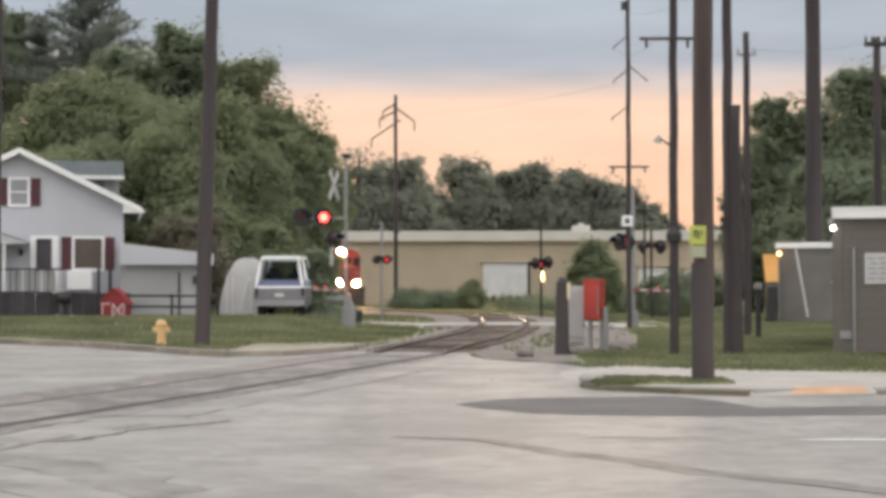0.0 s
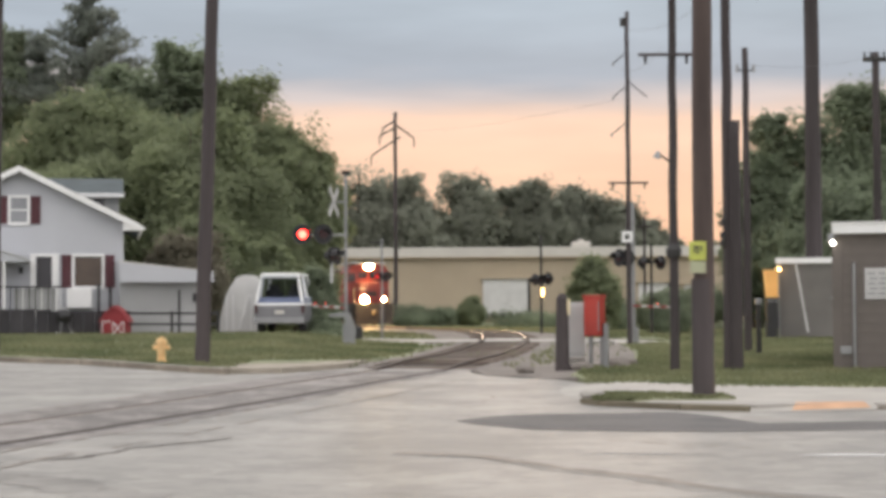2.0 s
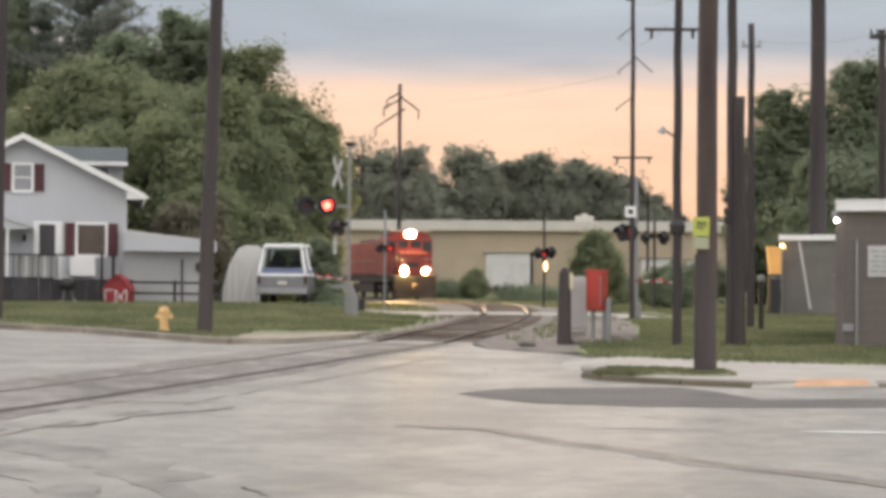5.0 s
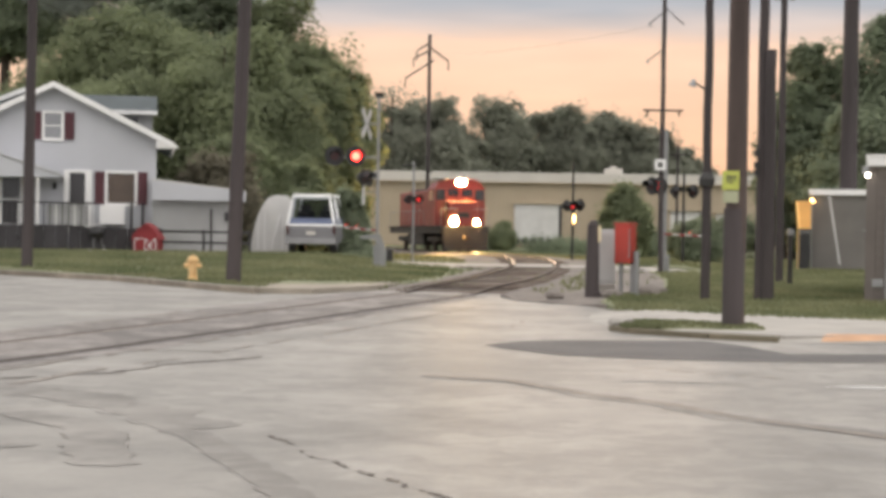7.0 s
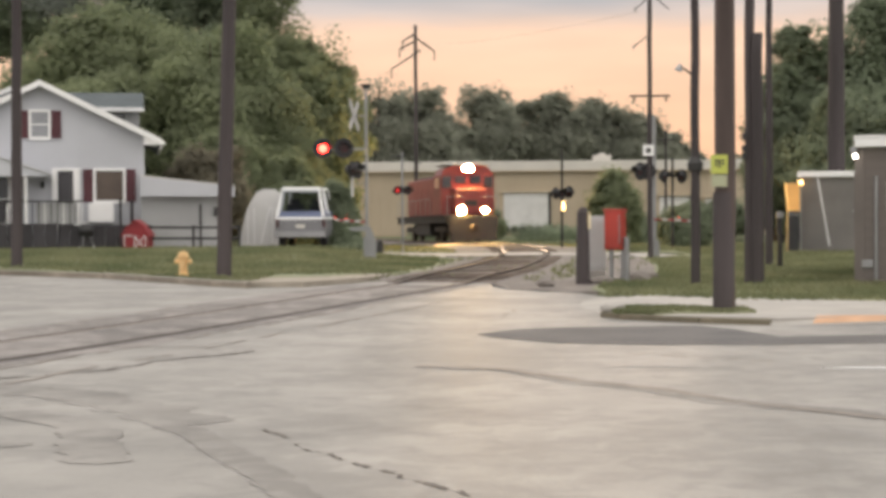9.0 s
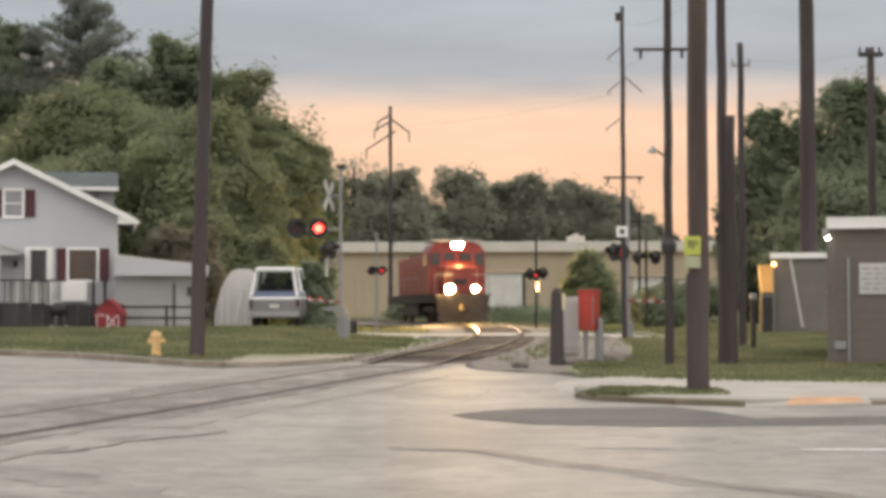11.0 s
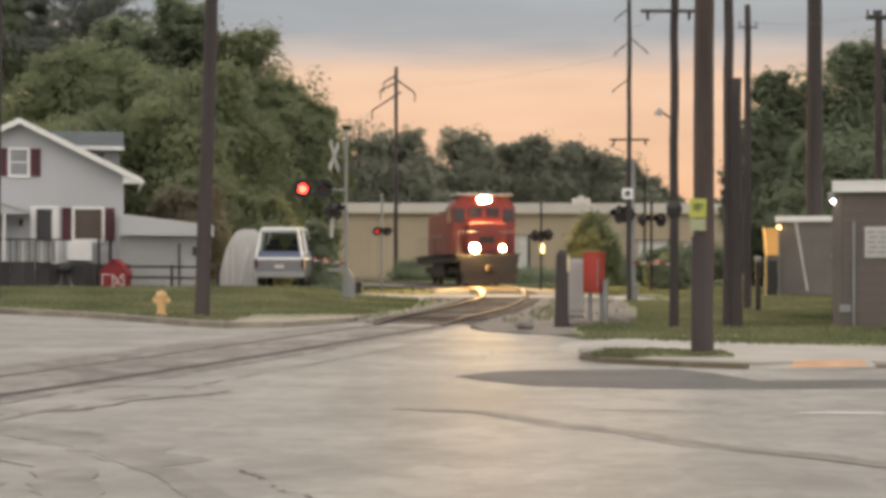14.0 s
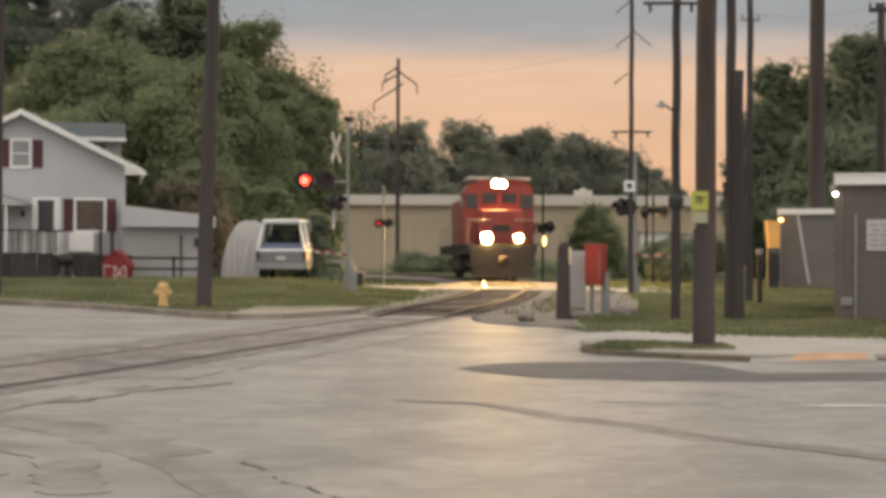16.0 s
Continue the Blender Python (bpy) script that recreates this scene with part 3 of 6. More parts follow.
def railway():
    s1 = run_at_y(33.0)
    send = run_at_y(165)
    # ballast bed
    bm = bmesh.new()
    last = None
    s = run_at_y(34.6)
    rnd = random.Random(4)
    while s < send:
        x, y, dx, dy = on_track(s)
        row = []
        for o, h in ((-2.6, -0.16), (-1.7, -0.06), (-0.7, -0.055), (0.7, -0.05), (1.7, -0.06), (3.0, -0.13)):
            oo = o * (1 + rnd.uniform(-0.05, 0.05)) + (1.0 if o == 3.0 and y < 50 else 0)
            row.append(bm.verts.new((x + dy * oo, y - dx * oo, rail_z(y) + h + rnd.uniform(-0.02, 0.02))))
        if last:
            for i in range(len(row) - 1):
                bm.faces.new((last[i], last[i + 1], row[i + 1], row[i]))
        last = row
        s += 0.7
    tagged(mesh_ob("ballast", bm, GRAVEL), "brown-grey gravel bed of the track", "gravel", kind="structure")
    track = thing("railway_track", Matrix(), "single rusty railway track curving across the street", "railway track")
    track["kind"] = "structure"
    for off in (-0.75, 0.75):
        part("rail", rail_bm(off, 0.5, send, 0.8, 0.07, -0.06, 0.012), RAIL, track)
        # glints are placed by material: bright head past y 56, dark head before it
        shine, dull = run_at_y(25.5), run_at_y(56)
        part("rail_head", rail_bm(off, dull, send, 0.8, 0.065, 0.0, 0.017), RAILTOP, track, "worn bright top of the rail, kept to where it glints")
        part("rail_head", rail_bm(off, shine, dull + 0.7, 0.8, 0.065, 0.0, 0.016), RAILDULL, track, "dull top of the rail, darkened where no glint shows")
        part("rail_head", rail_bm(off, 0.5, shine, 0.8, 0.065, 0.0, 0.010), RAIL, track, "dull dirty top of the rail in the street")
        inner = 0.075 if off < 0 else -0.075
        part("flangeway", rail_bm(off + inner, 0.5, s1 + 1.5, 0.8, 0.13, -0.02, 0.006), GROOVE if off > 0 else TAR, track, "dark groove beside the rail in the street")
        part("road_seam_strip", rail_bm(off - inner * 1.1, 0.5, s1 + 1.5, 0.8, 0.10, -0.02, 0.005), PATCH if off > 0 else GRAVELROAD, track, "dark asphalt edge beside the rail")
    for o, w, sd in ((-1.75, 0.10, 51), (1.25, 0.07, 52), (-1.2, 0.06, 53), (2.1, 0.06, 54)):
        side = [on_track(0.5 + k * 0.8) for k in range(int((s1 - 1) / 0.8))]
        part("seam", ribbon([(x + dy * o, y - dx * o) for x, y, dx, dy in side], w, 0.006, 0.8, sd, 0.45, 0.1), TAR, track, "ragged seam in the asphalt beside the rails")
    mid = [on_track(0.5 + k * 0.8)[:2] for k in range(int((s1 + 1.5) / 0.8))]
    part("crossing_infill", ribbon([(x - 0.35, y) for x, y in mid], 2.9, 0.0035, 0.05, 21), GRAVELROAD, track, "stained dark asphalt round the rails")
    # the side street is paved between and beside the rails
    for o, w in ((-1.75, 1.7), (0.0, 1.3), (2.3, 2.8)):
        bed = rail_bm(o, run_at_y(53.2), run_at_y(57.6), 0.6, w, -0.12, -0.012 if o == 0 else -0.025)
        part("crossing_panel", bed, CONCRETE, track, "pale concrete crossing panel beside the rails")
    tie = box((2.5, 0.22, 0.14), bevel=0.015)
    me = bpy.data.meshes.new("tie")
    tie.to_mesh(me)
    tie.free()
    me.materials.append(TIE)
    s = s1 + 2.2
    while s < run_at_y(112):
        x, y, dx, dy = on_track(s)
        ob = new("tie", me)
        ob.parent = track
        ob.matrix_world = Matrix.Translation((x, y, rail_z(y) - 0.105)) @ Matrix.Rotation(math.atan2(-dx, dy), 4, "Z")
        s += 0.62


GRAVELROAD = material("stained_crossing_asphalt", (0.212, 0.193, 0.181), 0.8, big=0.35, vary=0.3, scale=5, fine=45, bump=0.3)
setting()
kerbs()
railway()

# ------------------------------------------------------------------ poles and wires


def utility_pole(x, y, z, height, r, label, lean=0.0, mat=None, arms=(), insul=True, slim=False):
    """A tapered round pole, slightly uneven; arms: (height, left, right) crossarms."""
    t = thing("utility_pole", Matrix.Translation((x, y, z)) @ Matrix.Rotation(lean, 4, "Y"), label, "utility pole", "utility poles along the street")
    rnd = random.Random(int(x * 100) + 7)
    bm = bmesh.new()
    n, seg = 14, 14
    last = None
    for i in range(n + 1):
        u = i / n
        rr = r * (1.05 - 0.28 * u) * (1 + rnd.uniform(-0.02, 0.02))
        ox, oy = rnd.uniform(-0.012, 0.012), rnd.uniform(-0.012, 0.012)
        zz = -0.3 + (height + 0.3) * u
        row = [bm.verts.new((ox + rr * math.cos(a), oy + rr * math.sin(a), zz)) for a in (2 * math.pi * k / seg for k in range(seg))]
        if last:
            for k in range(seg):
                bm.faces.new((last[k], last[(k + 1) % seg], row[(k + 1) % seg], row[k]))
        last = row
    bm.faces.new(last)
    part("pole", bm, mat or POLEWOOD, t, smooth=True)
    for h, a, b in arms:
        if slim:
            part("crossarm", box((b - a, 0.07, 0.06), ((a + b) / 2, -r * 0.75 - 0.02, h), 0.01), POLEWOOD, t)
            for k in (a + 0.14, b - 0.12):
                part("insulator", cyl(0.035, 0.025, (k, -r * 0.75 - 0.02, h - 0.03), (k, -r * 0.75 - 0.02, h - 0.18), 8), STEELDARK, t)
            continue
        part("crossarm", box((b - a, 0.10, 0.11), ((a + b) / 2, -r * 0.75 - 0.03, h), 0.012), POLEWOOD, t)
        if insul:
            for k in (a + 0.08, a + 0.35, b - 0.35, b - 0.08):
                bm = cyl(0.02, 0.02, (k, -r * 0.75 - 0.03, h + 0.05), (k, -r * 0.75 - 0.03, h + 0.12), 8)
                cyl(0.045, 0.03, (k, -r * 0.75 - 0.03, h + 0.11), (k, -r * 0.75 - 0.03, h + 0.21), 10, bm)
                part("insulator", bm, GALV, t)
        for s in (-1, 1):
            part("brace", cyl(0.015, 0.015, (s * min(b, -a) * 0.6, -r * 0.75 - 0.03, h - 0.03), (0, -r * 0.75, h - 0.45), 6), STEELDARK, t)
    return t


def wire(name, p, q, sag, r=0.004):
    cu = bpy.data.curves.new(name, "CURVE")
    cu.dimensions, cu.bevel_depth, cu.bevel_resolution = "3D", r, 1
    sp = cu.splines.new("POLY")
    n = 20
    sp.points.add(n)
    for i in range(n + 1):
        u = i / n
        v = Vector(p).lerp(Vector(q), u)
        sp.points[i].co = (v.x, v.y, v.z - sag * 4 * u * (1 - u), 1)
    cu.materials.append(WIRE)
    ob = new(name, cu)
    tagged(ob, "thin dark overhead cable between the poles", "cable", "overhead cables")


def poles():
    utility_pole(-5.73, 36.0, 0.05, 12.5, 0.165, "dark wooden utility pole leaning over the lawn", lean=0.031)
    utility_pole(-11.93, 41.2, 0.2, 9.75, 0.145, "dark wooden utility pole beside the street", arms=[(9.55, -0.9, 1.15)], lean=0.012)
    p = utility_pole(3.56, 23.0, 0.06, 13.0, 0.150, "brown weathered wooden utility pole with a yellow placard", mat=POLEPALE, lean=0.004)
    part("sleeve", cyl(0.1545, 0.158, (-0.018, -0.012, 0.02), (-0.018, -0.012, 1.72), 14, cap=False), POLEWOOD, p, "dark tarred lower half of the pole", True)
    sign = part("placard", box((0.24, 0.02, 0.27), (-0.11, -0.175, 2.12), 0.004), SIGNYELLOW, p, "yellow placard with dark print")
    for i, (dx, dz, w, h) in enumerate(((-0.045, 0.02, 0.025, 0.11), (0.0, 0.05, 0.06, 0.025), (0.005, 0.0, 0.025, 0.10), (0.055, 0.03, 0.02, 0.09))):
        part("print_bar", box((w, 0.004, h), (-0.11 + dx, -0.187, 2.12 + dz)), INK, sign)
    part("placard", box((0.22, 0.018, 0.17), (-0.105, -0.172, 1.885), 0.004), SIGNPALE, p, "pale lower placard")
    p = utility_pole(4.34, 31.75, 0.02, 9.3, 0.092, "slim dark utility pole with a street lamp", arms=[(6.33, -0.68, 0.40)], slim=True)
    part("lamp_arm", cyl(0.02, 0.02, (0, -0.06, 4.15), (-0.26, -0.1, 4.33), 8), STEELDARK, p)
    bm = cyl(0.03, 0.085, (-0.30, -0.1, 4.40), (-0.34, -0.1, 4.27), 12)
    part("lamp_head", bm, GALV, p, "small dim floodlight head")
    bm = cyl(0.16, 0.02, (0, 0, 2.45), (0, 0, 2.72), 12)
    cyl(0.14, 0.16, (0, 0, 2.30), (0, 0, 2.45), 12, bm)
    part("cable_boot", bm, STEELDARK, p)
    p = utility_pole(5.50, 32.25, 0.02, 10.5, 0.11, "tall dark utility pole beside a cut-off one", arms=[(7.7, -0.75, 0.75)], slim=True)
    for k, h in enumerate((2.6, 2.75, 3.0)):
        part("meter_box", box((0.09, 0.1, 0.13), (-0.12, -0.06, h), 0.01), STEELDARK, p)
    utility_pole(5.63, 32.1, 0.02, 5.05, 0.135, "cut-off dark wooden pole beside the tall one")
    p = utility_pole(7.81, 42.8, 0.02, 8.2, 0.105, "slim wooden utility pole in the grass")
    for s in (-1, 1):
        part("bracket", cyl(0.02, 0.02, (0, 0, 7.55), (s * 0.22, -0.05, 7.62), 8), STEELDARK, p)
        part("insulator", cyl(0.05, 0.03, (s * 0.22, -0.05, 7.55), (s * 0.22, -0.05, 7.75), 10), GALV, p)
    utility_pole(13.9, 62.0, 0.0, 17.0, 0.335, "massive dark pole behind the block building", mat=POLEWOOD)
    p = utility_pole(18.5, 70.0, -0.05, 12.3, 0.20, "dark pole with a square head behind the building")
    part("pole_head", box((1.05, 0.4, 0.16), (0, 0, 12.0), 0.03), STEELDARK, p)
    for x in (-0.48, -0.2, 0.08, 0.38):
        part("insulator", cyl(0.06, 0.04, (x, 0, 12.08), (x, 0, 12.34), 8), STEELDARK, p)
    p = utility_pole(5.38, 49.6, 0.0, 10.45, 0.08, "slim bare pole with short bracket arms", arms=[(5.1, -0.62, 0.62)], slim=True)
    for h, a in ((9.2, -0.45), (8.15, -0.45), (7.0, -0.5)):
        part("bracket_arm", cyl(0.018, 0.018, (0, 0, h), (a, -0.1, h - 0.38), 8), STEELDARK, p)
        part("insulator", cyl(0.03, 0.03, (a, -0.1, h - 0.46), (a, -0.1, h - 0.34), 8), GALV, p)
    part("bracket_arm", cyl(0.018, 0.018, (0, 0, 8.3), (0.6, -0.1, 7.75), 8), STEELDARK, p)
    part("transformer", cyl(0.09, 0.09, (-0.12, 0, 10.0), (-0.12, 0, 10.25), 12), STEELDARK, p)
    plate = part("sign_plate", box((0.34, 0.02, 0.34), (-0.06, -0.13, 3.42), 0.005), TRIMWHITE, p, "small white square sign with a dark centre")
    part("print_bar", box((0.15, 0.006, 0.15), (-0.06, -0.144, 3.42)), INK, plate)
    p = utility_pole(14.2, 120.0, -0.4, 8.1, 0.11, "thin far pole with a short crossarm", arms=[(7.3, -0.6, 0.6)], insul=False)
    # the tall line pole far behind, with slanted arms
    p = utility_pole(-4.75, 127.0, -0.4, 16.9, 0.17, "tall far power line pole with slanted arms")
    for (a, b) in (((0, 15.6), (-1.25, 15.0)), ((0, 15.9), (1.5, 14.8)), ((0.4, 14.9), (-1.9, 13.4)), ((0, 16.2), (-1.0, 15.6))):
        part("arm", cyl(0.07, 0.06, (a[0], -0.15, a[1]), (b[0], -0.15, b[1]), 8), POLEWOOD, p)
        part("insulator", cyl(0.05, 0.05, (b[0], -0.15, b[1] - 0.75), (b[0], -0.15, b[1]), 8), STEELDARK, p)
    for k in range(4):
        part("step_bolt", cyl(0.04, 0.04, (-0.4 if k % 2 else 0, 0, 6.0 + k * 1.1), (0.0 if k % 2 else 0.4, 0, 6.0 + k * 1.1), 6), STEELDARK, p)
    for p, q, s in (((5.4, 32.2, 7.75), (5.4, 49.6, 9.9), 0.3), ((4.1, 31.7, 6.45), (5.0, 49.6, 8.8), 0.3), ((5.1, 49.5, 7.7), (-4.0, 127, 15.0), 0.3), ((-11.9, 41, 9.7), (-5.4, 36, 11.0), 0.35),
                    ((7.9, 42.7, 7.75), (18.5, 70, 12.2), 0.25)):
        wire("overhead_cable", p, q, s)


# ------------------------------------------------------------------ trees


def leaf_cloud(blobs, count, size, seed, flat=0.0, bm=None):
    """Many small leaves in uneven clumps on and in the blobs (place, radii)."""
    rng = np.random.default_rng(seed)
    vol = np.array([(b[1][0] * b[1][1] * b[1][2]) ** 0.67 for b in blobs])
    pick = rng.choice(len(blobs), count, p=vol / vol.sum())
    c = np.array([b[0] for b in blobs])[pick]
    r = np.array([b[1] for b in blobs])[pick]
    d = rng.normal(size=(count, 3))
    d /= np.linalg.norm(d, axis=1)[:, None]
    rad = rng.uniform(0.3, 1.0, count) ** 0.4
    rad = np.where(rng.uniform(0, 1, count) < 0.12, 1 + rng.uniform(-0.1, 0.26, count) / r.mean(1), rad)
    wob = 1 + 0.2 * np.sin(d[:, 0] * 5 + pick * 1.7) * np.cos(d[:, 1] * 6 - pick) + 0.12 * np.sin(d[:, 2] * 9 + pick * 2.3)
    p = c + d * r * (rad * wob)[:, None]
    # leaves turn to the light on the crown's outside
    mid = (np.array([b[0] for b in blobs]) * vol[:, None]).sum(0) / vol.sum()
    out = p - mid
    out /= np.linalg.norm(out, axis=1)[:, None] + 1e-6
    n = d * 0.35 + out * 0.9 + rng.normal(scale=0.5, size=(count, 3)) + np.array((0, 0, 0.3))
    n /= np.linalg.norm(n, axis=1)[:, None]
    u = np.cross(n, rng.normal(size=(count, 3)))
    u /= np.linalg.norm(u, axis=1)[:, None]
    v = np.cross(n, u)
    s = size * rng.uniform(0.55, 1.4, count)[:, None]
    tri = np.stack([p - u * s - v * s * 0.65, p - u * s * 0.7 + v * s * 0.65, p + u * s + n * s * 0.2], 1)
    return tri.reshape(-1, 3)


def leaves_ob(name, verts, mat, parent, corners=4):
    me = bpy.data.meshes.new(name)
    n = len(verts) // corners
    me.vertices.add(len(verts))
    me.vertices.foreach_set("co", verts.astype(np.float32).ravel())
    me.loops.add(len(verts))
    me.loops.foreach_set("vertex_index", np.arange(len(verts), dtype=np.int32))
    me.polygons.add(n)
    me.polygons.foreach_set("loop_start", np.arange(0, len(verts), corners, dtype=np.int32))
    me.update()
    me.validate()
    me.materials.append(mat)
    ob = new(name, me)
    ob.parent = parent
    return ob


def tree(x, y, z, height, spread, seed, label, mat, leaves=16000, size=0.22, low=0.12, name="tree"):
    """A broad-leaved tree: trunk, limbs and a crown of clumps of leaves, hollow in places."""
    t = thing(name, Matrix.Translation((x, y, z)), label, "tree" if name == "tree" else "bush", "trees round the crossing")
    rnd = random.Random(seed)
    r = height * 0.022 + 0.05
    bm = cyl(r * 1.25, r * 0.8, (0, 0, -0.3), (0, 0, height * 0.35), 10)
    cyl(r * 0.8, r * 0.2, (0, 0, height * 0.34), (rnd.uniform(-.3, .3), 0, height * 0.85), 8, bm)
    blobs = [((0, 0, height * (0.5 + low * 0.3)), (spread * 0.42, spread * 0.40, height * 0.37 * (1 - low * 0.9))), ((0, 0, height * (0.42 + low * 0.3)), (spread * 0.46, spread * 0.42, height * 0.26 * (1 - low * 0.9)))]
    for k in range(26):
        a, h = k * 2.4 + rnd.uniform(-.4, .4), rnd.uniform(low + 0.1, 0.93)
        wide = spread * 0.5 * math.sin(math.pi * min(1, max(0.12, (h - low * 0.6) / (1.03 - low * 0.6))) ** 0.8) * rnd.uniform(0.6, 1.0)
        tip = Vector((math.cos(a) * wide * 0.8, math.sin(a) * wide * 0.8, height * h * 0.94))
        cyl(r * 0.4, r * 0.08, (0, 0, height * max(0.15, h - 0.3)), tip, 6, bm)
        q = spread * rnd.uniform(0.09, 0.19)
        blobs.append((tuple(tip), (q, q, q * rnd.uniform(0.7, 1.05))))
        for _ in range(3):
            o = Vector((rnd.uniform(-1, 1), rnd.uniform(-1, 1), rnd.uniform(-.6, .8))) * q
            blobs.append((tuple(tip + o), (q * 0.45, q * 0.45, q * 0.4)))
    part("trunk", bm, BARK, t, smooth=True)
    leaves_ob("crown", leaf_cloud(blobs, int(leaves * 2.5), size * 0.68, seed), mat, t, 3)
    return t


def pine(x, y, z, height, spread, seed, label, start=0.62):
    """A pine: a straight trunk, whorls of upswept limbs and plumes of long needles along them."""
    t = thing("pine_tree", Matrix.Translation((x, y, z)), label, "tree", "trees round the crossing")
    rnd, rng = random.Random(seed), np.random.default_rng(seed)
    bm = cyl(0.32, 0.04, (0, 0, -0.3), (0, 0, height * 0.99), 10)
    quads = []
    h, turn = height * start, rnd.uniform(0, 6)
    while h < height * 0.99:
        u = (h / height - 0.28) / 0.72
        for k in range(6):
            a = turn + k * 1.047 + rnd.uniform(-0.3, 0.3)
            l = max(0.25, spread * 0.5 * (1.0 - u) ** 0.85 * rnd.uniform(0.45, 1.2))
            root = Vector((0, 0, h + rnd.uniform(-0.3, 0.3)))
            tip = root + Vector((math.cos(a) * l, math.sin(a) * l, l * rnd.uniform(0.12, 0.5)))
            cyl(0.05, 0.012, root, tip, 5, bm)
            n = int(120 + 75 * l)
            f = rng.uniform(0.08, 1.05, n)[:, None]
            wide = (0.16 + 0.20 * np.sin(f * 2.6)) * (0.45 + 0.55 * (1 - u))
            p = np.array(root) + (np.array(tip) - np.array(root)) * f + rng.normal(size=(n, 3)) * wide * np.array((1.3, 1.3, 0.75))
            way = (np.array(tip) - np.array(root)) / max(l, 0.3) * 0.7 + rng.normal(scale=0.55, size=(n, 3)) + np.array((0, 0, 0.25))
            way /= np.linalg.norm(way, axis=1)[:, None]
            side = np.cross(way, rng.normal(size=(n, 3)))
            side /= np.linalg.norm(side, axis=1)[:, None]
            r = rng.uniform(0.13, 0.26, n)[:, None]
            quads.append(np.stack([p - way * r * 0.5, p + side * r * 0.22, p + way * r, p - side * r * 0.22], 1).reshape(-1, 3))
        h += height * 0.034
        turn += 0.45
    part("trunk", bm, BARK, t, smooth=True)
    leaves_ob("crown", np.concatenate(quads), NEEDLE, t)


def woods():
    A, B = "large leafy green tree behind the white house", "dense leafy tree at the far end of the yard"
    for k, (x, y, h, w, n) in enumerate(((-14.2, 84, 16.3, 7.0, 30000), (-11.0, 84, 14.6, 7.0, 28000), (-8.3, 85, 12.0, 5.6, 20000), (-9.9, 84.5, 12.6, 4.8, 16000), (-17.8, 88, 15.4, 8.5, 28000), (-27.5, 88, 8.0, 8.5, 20000), (-24.0, 84, 8.5, 8.0, 20000))):
        tree(x, y, 0.0, h, w, 1 + k, A, LEAF if -12 < x < -8 else LEAFDARK, n, 0.19, 0.1 if x > -9 else 0.0)
    for k, (x, y, h, w, n) in enumerate(((-17.6, 77, 11.9, 12.0, 80000), (-12.6, 76, 11.4, 10.5, 68000), (-21.8, 79, 9.6, 8.0, 30000), (-9.6, 76, 8.2, 5.5, 20000), (-8.0, 80, 10.0, 3.5, 12000), (-8.3, 70, 4.2, 4.0, 9000), (-11.0, 70, 5.0, 5.5, 12000))):
        tree(x, y, 0.05, h, w, 11 + k, B, LEAF, n, 0.14, 0.0)
    pine(-22.0, 95, 0.0, 20.2, 18.5, 9, "tall dark pine with open branches behind the leafy trees")
    pine(-25.4, 97, 0.0, 17.6, 12.0, 12, "smaller dark pine beside the tall one", 0.78)
    tree(-29.6, 97, 0.0, 20.5, 8.5, 19, "tall soft green tree beside the pine", LEAFDARK, 40000, 0.22, 0.72)
    # far trees take the leaf colour that already holds the haze
    C = "distant tree beyond the warehouse, haze in its leaf colour"
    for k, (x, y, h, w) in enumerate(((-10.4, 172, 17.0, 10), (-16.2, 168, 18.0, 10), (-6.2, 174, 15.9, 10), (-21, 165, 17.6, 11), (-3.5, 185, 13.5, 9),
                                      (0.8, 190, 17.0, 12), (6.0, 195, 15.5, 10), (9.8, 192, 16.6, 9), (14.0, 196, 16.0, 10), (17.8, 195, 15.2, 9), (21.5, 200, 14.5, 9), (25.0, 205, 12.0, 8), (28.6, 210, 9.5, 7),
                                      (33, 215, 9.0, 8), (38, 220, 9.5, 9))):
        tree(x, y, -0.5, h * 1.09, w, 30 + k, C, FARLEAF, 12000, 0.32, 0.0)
    D = "leafy dark tree behind the low buildings"
    for k, (x, y, h, w) in enumerate(((18.2, 90, 13.0, 5.6), (20.8, 90, 13.4, 6.5), (23.2, 92, 15.4, 6.5), (16.6, 88, 10.4, 4.0), (27.5, 94, 15.5, 8.0), (20.5, 84, 8.5, 9.0))):
        tree(x, y, -0.2, h, w, 60 + k, D, LEAFDARK, 30000, 0.19, 0.0)
    tree(-10.6, 62, 0.3, 3.9, 4.2, 70, "dry brownish bush behind the garage", LEAFBROWN, 9000, 0.14, 0.0, "bush")
    E2 = "rounded green bush in front of the warehouse"
    tree(6.5, 75, -0.1, 4.0, 2.7, 71, "leafy small tree in front of the warehouse", LEAF, 9000, 0.13, 0.0, "bush")
    tree(1.25, 122, -0.45, 2.2, 2.3, 72, E2, LEAF, 5000, 0.13, 0.0, "bush")
    for k, (x, y, h, w) in enumerate(((-3.2, 124, 1.15, 5.0), (0.0, 124, 1.0, 4.5), (5.5, 115, 0.4, 6.0), (9.8, 100, 1.5, 5.0), (12.0, 90, 2.3, 4.0), (10.0, 78, 2.0, 2.6), (14.5, 95, 2.5, 5), (8.8, 66, 1.7, 2.0), (-5.05, 58.5, 2.9, 1.7), (-4.5, 56.5, 0.9, 1.8))):
        tree(x, y, far_z(x, y) - 0.1, h, w, 80 + k, "low shaggy hedge bush", LEAFDARK, 4000, 0.13, 0.0, "bush")


# ------------------------------------------------------------------ house


